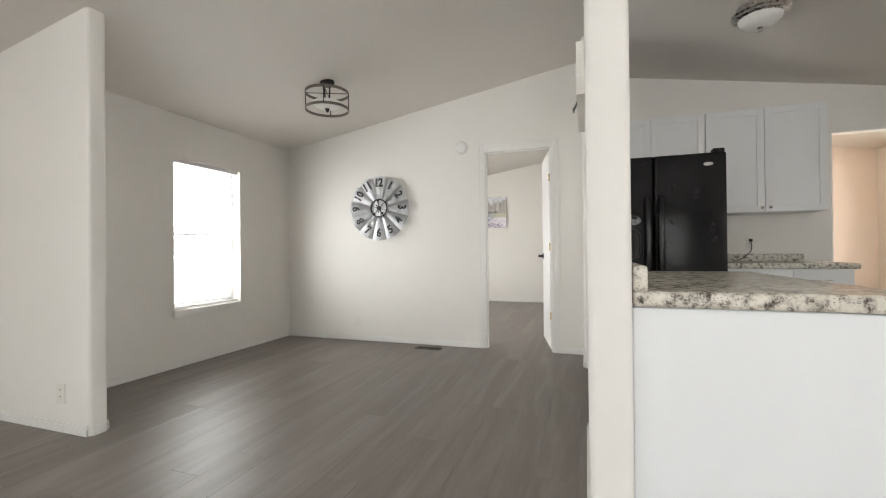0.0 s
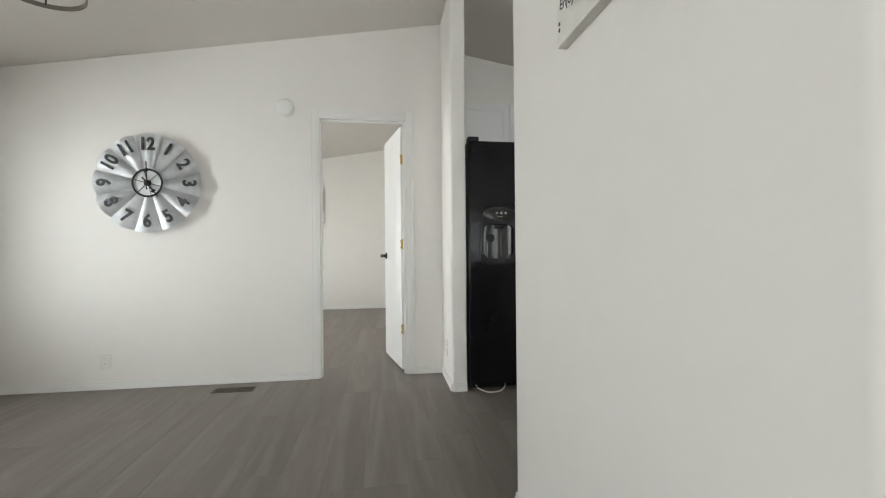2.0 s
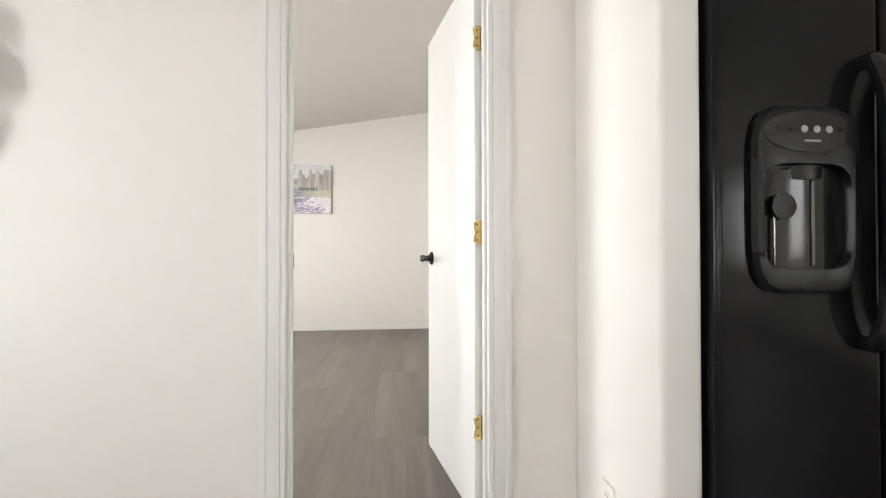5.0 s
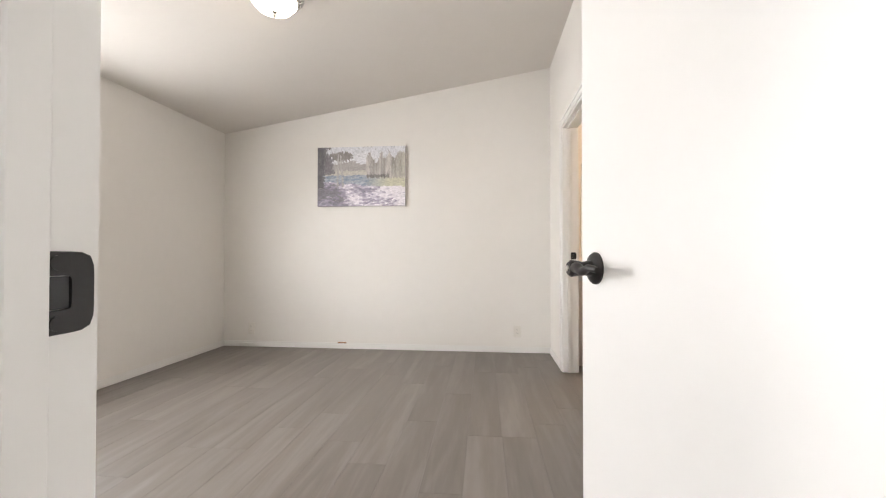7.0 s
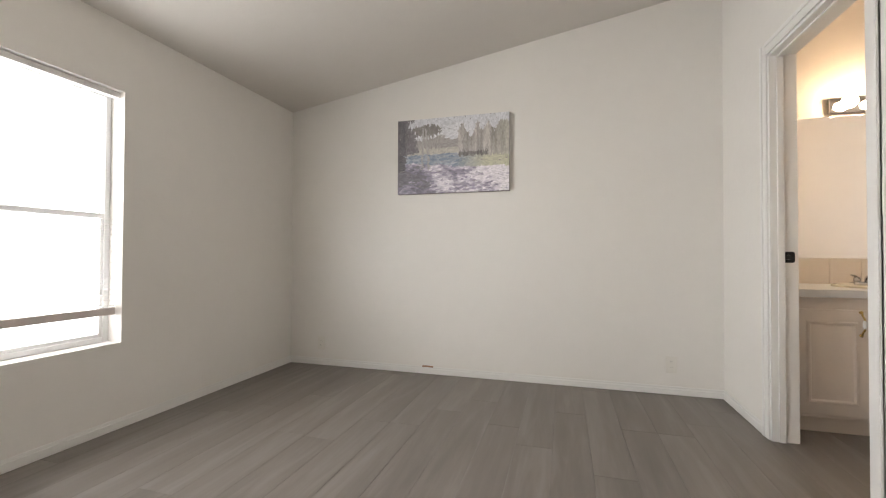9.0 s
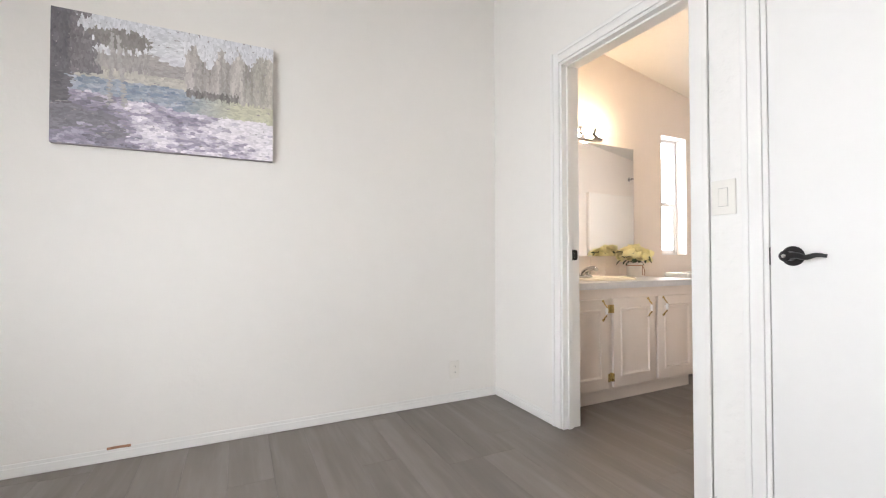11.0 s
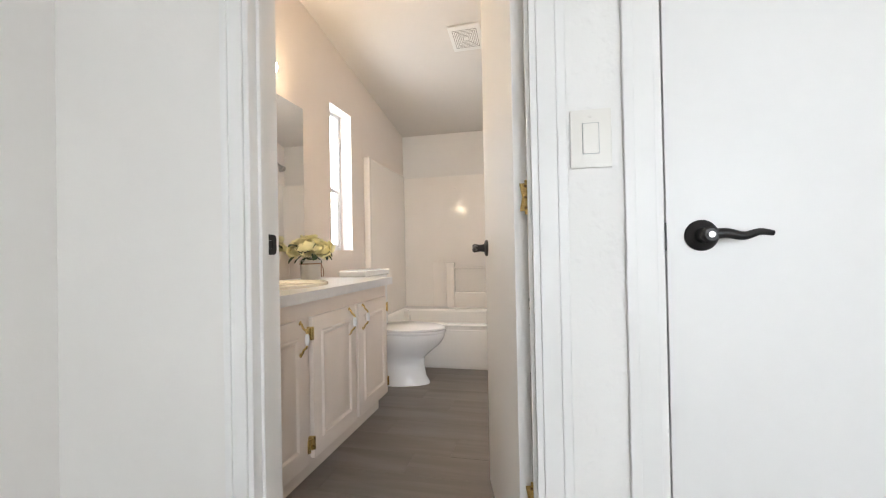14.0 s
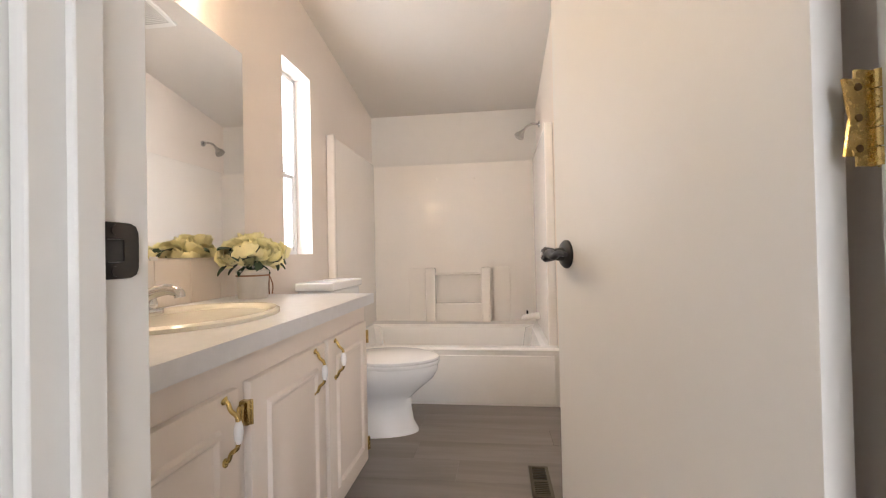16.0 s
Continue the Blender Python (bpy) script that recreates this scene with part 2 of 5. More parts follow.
SLOT = material("dark_slot", (0.03, 0.03, 0.03), 0.6)
ALUM = material("aluminium_frame", (0.72, 0.71, 0.70), 0.4, metal=0.3, vary=0.08)
VINYL = material("window_vinyl", (0.80, 0.80, 0.80), 0.4, vary=0.02)
BLIND = material("blind_slat", (0.80, 0.78, 0.76), 0.5, vary=0.03)
BLINDRAIL = material("blind_rail", (0.66, 0.58, 0.55), 0.5, vary=0.05)
GLASS = glass_material()
FROST = material("frosted_glass", (0.78, 0.77, 0.74), 0.35, vary=0.03)
LIT = material("lit_glass", (0.9, 0.88, 0.82), 0.4, emit=(1.0, 0.86, 0.66), emit_strength=12.0)
BULB = material("lit_bulb", (0.9, 0.88, 0.82), 0.4, emit=(1.0, 0.76, 0.50), emit_strength=120.0)
# glow of the unseen dome added in the utility room
WARMLIT = material("added_warm_glow", (0.9, 0.86, 0.78), 0.4, emit=(1.0, 0.56, 0.26), emit_strength=30.0)
MIRROR = material("mirror_silver", (0.90, 0.90, 0.89), 0.015, metal=1.0, vary=0.0, rough_vary=0.01)
# wall paint with the utility room's warm lamplight put into its colour
WARMWALL = wall_material("warm_light_wall_tint", (0.80, 0.66, 0.52))
BAMBOO = material("register_brown", (0.10, 0.085, 0.06), 0.5, metal=0.3, vary=0.2)
CANVAS = material("canvas_edge", (0.36, 0.33, 0.33), 0.8, vary=0.15, scale=20)
OIL = ink_material()
SIGNW = material("whitewashed_board", (0.76, 0.74, 0.68), 0.6, vary=0.1, scale=8, stretch=(1, 0.2, 1))
SIGNGREY = material("sign_grey", (0.46, 0.46, 0.45), 0.6, vary=0.15, scale=30)
PETAL = material("cream_petal", (0.88, 0.82, 0.47), 0.6, vary=0.12, scale=20, per_object=0.08)
LEAF = material("leaf_green", (0.035, 0.075, 0.035), 0.5, vary=0.35, scale=24, per_object=0.25)
POT = material("whitewashed_pot", (0.72, 0.69, 0.64), 0.55, vary=0.1, scale=14)
TWINE = material("twine", (0.36, 0.20, 0.12), 0.85, vary=0.25, scale=60)
TAPE = material("pale_tube", (0.70, 0.66, 0.58), 0.45, vary=0.08)


# ---- mesh helpers ----
def box(bm, x0, x1, y0, y1, z0, z1, bevel=0.0, seg=2):
    g = bmesh.ops.create_cube(bm, size=1.0)
    vs = g["verts"]
    bmesh.ops.scale(bm, vec=(x1 - x0, y1 - y0, z1 - z0), verts=vs)
    bmesh.ops.translate(bm, vec=((x0 + x1) / 2, (y0 + y1) / 2, (z0 + z1) / 2), verts=vs)
    if bevel:
        es = list({e for v in vs for e in v.link_edges})
        bmesh.ops.bevel(bm, geom=es, offset=bevel, segments=seg, affect="EDGES", profile=0.6)
    return bm


def cyl(bm, p0, p1, r0, r1=None, seg=20):
    a, b = Vector(p0), Vector(p1)
    d = b - a
    m = Matrix.Translation((a + b) / 2) @ d.to_track_quat("Z", "Y").to_matrix().to_4x4()
    bmesh.ops.create_cone(bm, cap_ends=True, segments=seg, radius1=r0, radius2=r0 if r1 is None else r1, depth=d.length, matrix=m)
    return bm


def lathe(bm, profile, seg=28, m=Matrix.Identity(4), sx=1.0, sy=1.0, cap=True):
    """Turns a profile of (radius, height) round the z axis."""
    rings = []
    for r, z in profile:
        rings.append([bm.verts.new(m @ Vector((r * sx * math.cos(2 * math.pi * i / seg), r * sy * math.sin(2 * math.pi * i / seg), z))) for i in range(seg)])
    for a, b in zip(rings, rings[1:]):
        for i in range(seg):
            j = (i + 1) % seg
            bm.faces.new((a[i], a[j], b[j], b[i]))
    for ring, flip in ((rings[0], True), (rings[-1], False)):
        if cap and (ring[0].co - ring[1].co).length > 1e-5:
            bm.faces.new(ring[::-1] if flip else ring)
    return bm


def tube(bm, pts, r, seg=10):
    """A round bar along a line of points; r may be one radius or one for each point."""
    pts = [Vector(p) for p in pts]
    rs = r if isinstance(r, (list, tuple)) else [r] * len(pts)
    rings = []
    up = Vector((0.13, 0.21, 0.97))
    for i, p in enumerate(pts):
        d = (pts[min(i + 1, len(pts) - 1)] - pts[max(i - 1, 0)]).normalized()
        s = d.cross(up)
        if s.length < 0.1:
            s = d.cross(Vector((1, 0, 0)))
        s.normalize()
        u = s.cross(d)
        rings.append([bm.verts.new(p + rs[i] * (math.cos(2 * math.pi * k / seg) * s + math.sin(2 * math.pi * k / seg) * u)) for k in range(seg)])
    for a, b in zip(rings, rings[1:]):
        for k in range(seg):
            j = (k + 1) % seg
            bm.faces.new((a[k], a[j], b[j], b[k]))
    bm.faces.new(rings[0][::-1])
    bm.faces.new(rings[-1])
    return bm


def ringed(bm, center, axis_m, radius, r, seg=48, tseg=8, flat=1.0):
    """A hoop of round or flattened bar."""
    rings = []
    for i in range(seg):
        a = 2 * math.pi * i / seg
        row = []
        for k in range(tseg):
            b = 2 * math.pi * k / tseg
            rr = radius + r * math.cos(b)
            row.append(bm.verts.new(Vector(center) + axis_m @ Vector((rr * math.cos(a), rr * math.sin(a), r * flat * math.sin(b)))))
        rings.append(row)
    for i in range(seg):
        a, b = rings[i], rings[(i + 1) % seg]
        for k in range(tseg):
            j = (k + 1) % tseg
            bm.faces.new((a[k], b[k], b[j], a[j]))
    return bm


def smooth_path(pts, n=8):
    """Catmull-Rom points through the given ones."""
    pts = [Vector(p) for p in pts]
    q = [2 * pts[0] - pts[1]] + pts + [2 * pts[-1] - pts[-2]]
    out = []
    for i in range(1, len(q) - 2):
        for k in range(n):
            t = k / n
            a, b, c, d = q[i - 1], q[i], q[i + 1], q[i + 2]
            out.append(0.5 * ((2 * b) + (c - a) * t + (2 * a - 5 * b + 4 * c - d) * t * t + (3 * b - a - 3 * c + d) * t ** 3))
    return out + [pts[-1]]


def mesh_of(name, bm, mat, smooth=True):
    bmesh.ops.recalc_face_normals(bm, faces=bm.faces)
    me = bpy.data.meshes.new(name)
    bm.to_mesh(me)
    bm.free()
    me.materials.append(mat)
    if smooth:
        me.shade_smooth()
        me.set_sharp_from_angle(angle=radians(38))
    return me


def part(name, bm, mat, parent, label="", at=None):
    """One mesh object under a thing or a part."""
    ob = new(name, mesh_of(name, bm, mat))
    ob.parent = parent
    if at is not None:
        ob.matrix_basis = at
    return tagged(ob, label) if label else ob


def solid(name, bm, mat, label="", category="", kind="structure", group="", at=None):
    """One top-level mesh."""
    ob = new(name, mesh_of(name, bm, mat))
    if at is not None:
        ob.matrix_basis = at
    return tagged(ob, label, category, group, kind)


def thing(name, label, category, at=None, group="", kind=""):
    ob = new(name)
    ob.empty_display_size = 0.1
    if at is not None:
        ob.matrix_basis = at
    return tagged(ob, label, category, group, kind)


def nb():
    return bmesh.new()


def letters(name, text, size, mat, parent, at, depth=0.001, align="CENTER", label="", bold=0.0):
    """Raised writing in the built-in font, as a mesh."""
    cu = bpy.data.curves.new(name, "FONT")
    cu.body, cu.size, cu.extrude, cu.align_x, cu.align_y = text, size, depth, align, "CENTER"
    cu.resolution_u, cu.offset = 3, bold
    tmp = bpy.data.objects.new(name, cu)
    scene.collection.objects.link(tmp)
    me = bpy.data.meshes.new_from_object(tmp.evaluated_get(bpy.context.evaluated_depsgraph_get()))
    bpy.data.objects.remove(tmp)
    me.materials.clear()
    me.materials.append(mat)
    ob = new(name, me)
    ob.parent = parent
    ob.matrix_basis = at
    return tagged(ob, label) if label else ob


# ---- walls, ceiling, openings ----
def hexa(bm, lo, hi, tops):
    """A block whose top follows the ceiling when tops is set."""
    (x0, y0, z0), (x1, y1, z1) = lo, hi
    v = []
    for x, y in ((x0, y0), (x1, y0), (x1, y1), (x0, y1)):
        v.append(bm.verts.new((x, y, z0)))
    for x, y in ((x0, y0), (x1, y0), (x1, y1), (x0, y1)):
        v.append(bm.verts.new((x, y, zc(x) + 0.03 if tops else z1)))
    for f in ((3, 2, 1, 0), (4, 5, 6, 7), (0, 1, 5, 4), (1, 2, 6, 5), (2, 3, 7, 6), (3, 0, 4, 7)):
        bm.faces.new([v[i] for i in f])
    return v


def wall(name, axis, p0, p1, a0, a1, openings=(), mat=WALL, label="", rounded=0.0, z_low=-0.05):
    bm = nb()
    cuts = {a0, a1}
    for o in openings:
        cuts |= {o[0], o[1]}
    if axis == "x" and a0 < RIDGE_X < a1:
        cuts.add(RIDGE_X)
    cuts = sorted(cuts)
    for a, b in zip(cuts, cuts[1:]):
        z = z_low
        holes = sorted((o[2], o[3]) for o in openings if o[0] <= a + 1e-6 and o[1] >= b - 1e-6)
        spans = []
        for h0, h1 in holes:
            if h0 > z + 1e-4:
                spans.append((z, h0, False))
            z = h1
        spans.append((z, 9, True))
        for s0, s1, top in spans:
            if axis == "x":
                v = hexa(bm, (a, p0, s0), (b, p1, s1), top)
            else:
                v = hexa(bm, (p0, a, s0), (p1, b, s1), top)
            if rounded:
                es = [e for e in {e for q in v for e in q.link_edges} if abs(e.verts[0].co.z - e.verts[1].co.z) > 0.5]
                bmesh.ops.bevel(bm, geom=es, offset=rounded, segments=5, affect="EDGES", profile=0.5)
    return solid(name, bm, mat, label or "off-white painted wall with a fine drywall texture", "wall")


# openings: start, end, bottom, top
WIN1, WIN2 = (3.06, 3.812, 0.512, 1.872), (5.51, 7.09, 0.475, 1.878)
BWIN = (2.085, 2.435, 0.965, 2.06)
wall("wall_west", "y", WEST - 0.16, WEST, SOUTH - 0.16, NORTH + 0.16, [WIN1, WIN2, (-2.4, -0.6, 0.5, 1.95)])
wall("wall_east", "y", EAST, EAST + 0.16, SOUTH - 0.16, NORTH + 0.16, [(5.25, 6.155, -0.05, 1.90), (-0.75, 0.75, 0.9, 2.0)])
wall("wall_south", "x", SOUTH - 0.16, SOUTH, WEST, EAST, [(-2.5, -0.7, 0.5, 1.95), (0.8, 2.6, 0.5, 1.95)])
wall("wall_north_bedroom", "x", 8.605, NORTH + 0.16, WEST, 0.30)
wall("wall_north_bathroom", "x", NORTH, NORTH + 0.16, 0.30, EAST, [BWIN], BATHWALL, "warm white bathroom wall with a fine drywall texture")
wall("wall_clock", "x", 4.574, 4.674, WEST, 0.36, [(-0.722, -0.032, -0.05, 2.048)])
wall("wall_fridge_wing", "y", 0.252, 0.360, 4.10, 4.574, rounded=0.018, label="narrow off-white wing wall with rounded corners beside the refrigerator")
wall("wall_bedroom_east", "y", 0.240, 0.360, 4.674, 7.18, [(6.205, 6.94, -0.05, 2.02)], ROUGHWALL, "off-white painted wall with a rough trowelled texture")
wall("wall_bedroom_corner", "y", 0.240, 0.360, 7.18, 8.605, [(7.18, 7.944, -0.05, 2.04)])
wall("wall_kitchen_north", "x", 5.0, 5.1, 0.36, EAST, [(2.357, 3.05, -0.05, 2.05)])
wall("wall_bathroom_south", "x", 7.065, 7.165, 0.36, EAST, mat=BATHWALL)
wall("wall_closet", "y", 1.25, 1.33, 5.1, 7.065, mat=WARMWALL, label="utility room wall with warm lamplight tinted into its paint")
wall("wall_sign", "y", 0.278, 0.393, 1.56, 2.775, rounded=0.02, label="off-white partition wall with rounded corners between dining area and kitchen")
wall("wall_stub", "x", 1.886, 1.986, WEST, -2.345, rounded=0.02, label="short off-white stub wall with rounded corners")
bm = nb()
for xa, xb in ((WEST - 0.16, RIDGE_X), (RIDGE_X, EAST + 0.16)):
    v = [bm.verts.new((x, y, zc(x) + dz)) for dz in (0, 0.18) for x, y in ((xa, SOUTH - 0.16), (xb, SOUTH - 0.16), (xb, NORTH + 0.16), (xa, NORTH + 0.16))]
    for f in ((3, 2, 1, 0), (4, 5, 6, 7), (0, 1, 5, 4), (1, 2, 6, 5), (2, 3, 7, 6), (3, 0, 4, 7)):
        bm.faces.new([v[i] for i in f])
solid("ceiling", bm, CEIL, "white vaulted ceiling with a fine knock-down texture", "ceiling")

bm = nb()
box(bm, WEST - 0.16, EAST + 0.16, SOUTH - 0.16, NORTH + 0.16, -0.30, -0.006)
floor = solid("floor", bm, SUBFLOOR, "grey-brown wood-look vinyl plank floor", "floor")
bm = nb()
box(bm, -400, 400, -400, 400, -0.9, -0.6)
solid("ground", bm, GROUND, "dry pale desert ground around the house", "ground")
bm = nb()
box(bm, WEST - 0.12, EAST + 0.12, SOUTH - 0.12, NORTH + 0.12, -0.6, -0.30)
solid("foundation_skirt", bm, SIDING, "pale skirting under the raised house", "skirting")


def baseboard(name, runs, h=0.058, t=0.011):
    """Low white moulding: runs of x0, y0, x1, y1 and the side it projects to."""
    bm = nb()
    for x0, y0, x1, y1, sx, sy in runs:
        for k, (hh, tt) in enumerate(((h * 0.72, t), (h, t * 0.55))):
            xa, xb = (min(x0, x1), max(x0, x1)) if sy else sorted((x0, x0 + sx * tt))
            ya, yb = (min(y0, y1), max(y0, y1)) if sx else sorted((y0, y0 + sy * tt))
            box(bm, xa, xb, ya, yb, 0.001, hh, 0.0015, 1)
    return solid(name, bm, TRIM, "low white painted baseboard along the wall", "baseboard")


baseboard("baseboard", [(WEST, 4.574, -0.785, 4.574, 0, -1), (0.031, 4.574, 0.24, 4.574, 0, -1), (WEST, 1.986, WEST, 4.574, 1, 0)])
baseboard("baseboard", [(0.252, 4.11, 0.252, 4.574, -1, 0), (0.262, 4.10, 0.35, 4.10, 0, -1)])
baseboard("baseboard", [(0.278, 1.575, 0.278, 2.765, -1, 0), (0.294, 1.56, 0.379, 1.56, 0, -1)])
baseboard("baseboard", [(WEST, 1.886, -2.355, 1.886, 0, -1), (-2.345, 1.90, -2.345, 1.97, 1, 0), (WEST, 1.986, -2.355, 1.986, 0, 1)])
baseboard("baseboard", [(WEST, 8.605, 0.24, 8.605, 0, -1), (WEST, 4.674, WEST, 8.605, 1, 0), (WEST, 4.674, -0.785, 4.674, 0, 1)])
baseboard("baseboard", [(0.24, 4.674, 0.24, 6.14, -1, 0), (0.24, 7.005, 0.24, 7.115, -1, 0), (0.24, 8.009, 0.24, 8.605, -1, 0)])
baseboard("baseboard", [(2.0, 7.165, 2.56, 7.165, 0, 1)])


def casing(parent, axis, face, out, a0, a1, top, w=0.062, relief=1.0):
    """Door casing on one face of a wall: two legs and a head with a stepped profile."""
    def leg(name, u0, u1, z0, z1, inner_low):
        bm = nb()
        for k, (s, t) in enumerate(((0.0, 0.010), (0.66, 0.016))):
            ua, ub, za, zb = u0, u1, z0, z1
            if name == "casing_head":
                za = z0 + s * (z1 - z0)
            elif inner_low:
                ua = u0 + s * (u1 - u0)
            else:
                ub = u1 - s * (u1 - u0)
            f0, f1 = sorted((face, face + out * t * relief))
            if axis == "x":
                box(bm, ua, ub, f0, f1, za, zb, 0.003 * relief, 2)
            else:
                box(bm, f0, f1, ua, ub, za, zb, 0.003 * relief, 2)
        part(name, bm, TRIM, parent)
    leg("casing_leg", a0 - w, a0, 0.001, top + w, False)
    leg("casing_leg", a1, a1 + w, 0.001, top + w, True)
    leg("casing_head", a0 - 0.001, a1 + 0.001, top, top + w, True)


def jambs(parent, axis, p0, p1, a0, a1, top, t=0.016, stop=None):
    bm = nb()
    for ua, ub, za, zb in ((a0 - 0.001, a0 + t, 0.001, top), (a1 - t, a1 + 0.001, 0.001, top), (a0, a1, top - t, top + 0.001)):
        if axis == "x":
            box(bm, ua, ub, p0 - 0.002, p1 + 0.002, za, zb, 0.002, 1)
        else:
            box(bm, p0 - 0.002, p1 + 0.002, ua, ub, za, zb, 0.002, 1)
    part("jamb", bm, TRIM, parent)
    if stop is not None:
        bm = nb()
        for ua, ub, za, zb in ((a0 + t, a0 + t + 0.011, 0.001, top - t), (a1 - t - 0.011, a1 - t, 0.001, top - t), (a0 + t, a1 - t, top - t - 0.011, top - t)):
            if axis == "x":
                box(bm, ua, ub, stop, stop + 0.03, za, zb, 0.002, 1)
            else:
                box(bm, stop, stop + 0.03, ua, ub, za, zb, 0.002, 1)
        part("door_stop", bm, TRIM, parent)


def lever(parent, at, flip=1, locked=True):
    """Black lever set on a round rose; local x runs along the lever, y out of the door."""
    bm = nb()
    m = Matrix.Rotation(radians(-90), 4, "X")
    lathe(bm, [(0.0, 0.0), (0.032, 0.0), (0.032, 0.004), (0.028, 0.009), (0.016, 0.012), (0.013, 0.030), (0.015, 0.036), (0.017, 0.052), (0.012, 0.058), (0.0, 0.058)], 28, m)
    rose = part("lever_rose", bm, BRONZE, parent, "round black lever rose", at)
    bm = nb()
    p = smooth_path([(0.0, 0.046, 0.0), (0.028 * flip, 0.050, 0.002), (0.055 * flip, 0.054, -0.004), (0.082 * flip, 0.054, 0.003), (0.106 * flip, 0.050, 0.0)], 6)
    n = len(p)
    tube(bm, p, [0.0115 - 0.0065 * (i / n) for i in range(n)], 12)
    part("lever_arm", bm, BRONZE, rose, "curved black lever")
    if locked:
        bm = nb()
        cyl(bm, (0, 0.057, 0), (0, 0.0605, 0), 0.006)
        part("lock_button", bm, NICKEL, rose)
    return rose


def hinge(parent, at, mat=BRASS, h=0.088, plates=True):
    """Butt hinge: two screwed leaves and a knuckle; local z up, y out."""
    bm = nb()
    pw = 0.034 if plates else 0.008
    for sx in (-1, 1):
        out = [(0.003, -h / 2), (pw * 0.62, -h / 2), (pw * 0.62, -h * 0.40), (pw, -h * 0.40), (pw * 0.84, -h * 0.05), (pw * 0.80, 0.0), (pw * 0.84, h * 0.05), (pw, h * 0.40), (pw * 0.62, h * 0.40), (pw * 0.62, h / 2), (0.003, h / 2)]
        face = bm.faces.new([bm.verts.new((sx * x, 0.0022, z)) for x, z in out])
        ext = bmesh.ops.extrude_face_region(bm, geom=[face])
        bmesh.ops.translate(bm, vec=(0, -0.0027, 0), verts=[q for q in ext["geom"] if isinstance(q, bmesh.types.BMVert)])
    ob = part("hinge", bm, mat, parent, "brass door hinge" if mat is BRASS else "", at)
    bm = nb()
    for k in range(5):
        z = -h / 2 + k * h / 5
        cyl(bm, (0, 0.004, z + 0.0006), (0, 0.004, z + h / 5 - 0.0006), 0.0055, seg=12)
    part("knuckle", bm, mat, ob)
    for sx in (-0.019, 0.019) if plates else ():
        for dz in (-0.028, 0.0, 0.028):
            bm = nb()
            cyl(bm, (sx, 0.001, dz), (sx, 0.0030, dz), 0.0042, 0.0034, seg=12)
            part("screw", bm, AGED, ob, "tarnished screw head")
    return ob


def strike(parent, at, w=0.029, h=0.058):
    """Strike plate with a latch hole; local x across, y out, z up."""
    bm = nb()
    n = 32
    loops = []
    for hw, hh, p, y in ((w, h / 2, 6, 0.0), (w, h / 2, 6, 0.0016), (w - 0.0008, h / 2 - 0.0008, 6, 0.0024), (0.011, 0.012, 9, 0.0024), (0.011, 0.012, 9, -0.003)):
        loop = []
        for i in range(n):
            c, q = math.cos(2 * math.pi * i / n), math.sin(2 * math.pi * i / n)
            k = 1 / (abs(c) ** p + abs(q) ** p) ** (1 / p)
            loop.append(bm.verts.new((hw * c * k, y, hh * q * k)))
        loops.append(loop)
    for a, b in zip(loops, loops[1:]):
        for i in range(n):
            k = (i + 1) % n
            bm.faces.new((a[i], a[k], b[k], b[i]))
    ob = part("strike_plate", bm, BRONZE, parent, "black strike plate", at)
    bm = nb()
    box(bm, -0.0105, 0.0105, -0.004, 0.0006, -0.0115, 0.0115)
    part("latch_hole", bm, SLOT, ob)
    for dz in (-0.021, 0.021):
        bm = nb()
        cyl(bm, (0, 0.001, dz), (0, 0.0036, dz), 0.0052, seg=12)
        part("screw", bm, BRONZE, ob)


def leaf(parent, at, w, h, t=0.035):
    """Flush door leaf; local x from the hinge edge, y through the thickness."""
    bm = nb()
    box(bm, 0, w, -t / 2, t / 2, 0.012, h, 0.003, 2)
    return part("door_leaf", bm, DOOR, parent, "smooth white flush door leaf", at)


# bedroom entry door, standing open into the bedroom
d1 = thing("door_1", "white flush door standing open into the bedroom, black lever and brass hinges", "door", kind="structure")
casing(d1, "x", 4.574, -1, -0.722, -0.032, 2.048, relief=0.5)
casing(d1, "x", 4.674, 1, -0.722, -0.032, 2.048)
jambs(d1, "x", 4.574, 4.674, -0.722, -0.032, 2.048, stop=4.60)
H1 = pose(-0.058, 4.690, 0, 0, 0, 101.5)
leaf(d1, H1, 0.630, 2.022)
lever(d1, H1 @ pose(0.565, 0.0175, 0.945, 0, 0, 0), -1)
lever(d1, H1 @ pose(0.565, -0.0175, 0.945, 0, 0, 180), 1)
for z in (0.345, 1.045, 1.748):
    hinge(d1, pose(-0.048, 4.683, z, 0, 0, 190))
strike(d1, pose(-0.7055, 4.640, 0.945, 0, 0, -90))

# closet door, shut
d2 = thing("door_2", "white flush closet door, shut, with a black lever", "door", kind="structure")
casing(d2, "y", 0.24, -1, 6.205, 6.94, 2.02)
jambs(d2, "y", 0.24, 0.36, 6.205, 6.94, 2.02)
bm = nb()
box(bm, 0.238, 0.273, 6.224, 6.921, 0.012, 2.000, 0.003, 2)
part("door_leaf", bm, DOOR, d2, "smooth white flush door leaf")
lever(d2, pose(0.238, 6.856, 0.955, 0, 0, 90), -1)
bm = nb()
box(bm, 0.2385, 0.2435, 6.9205, 6.9245, 0.925, 0.985)
part("latch_plate", bm, BRONZE, d2)
for z in (0.30, 1.055, 1.78):
    hinge(d2, pose(0.2385, 6.216, z, 0, 0, 90), NICKEL, plates=False)

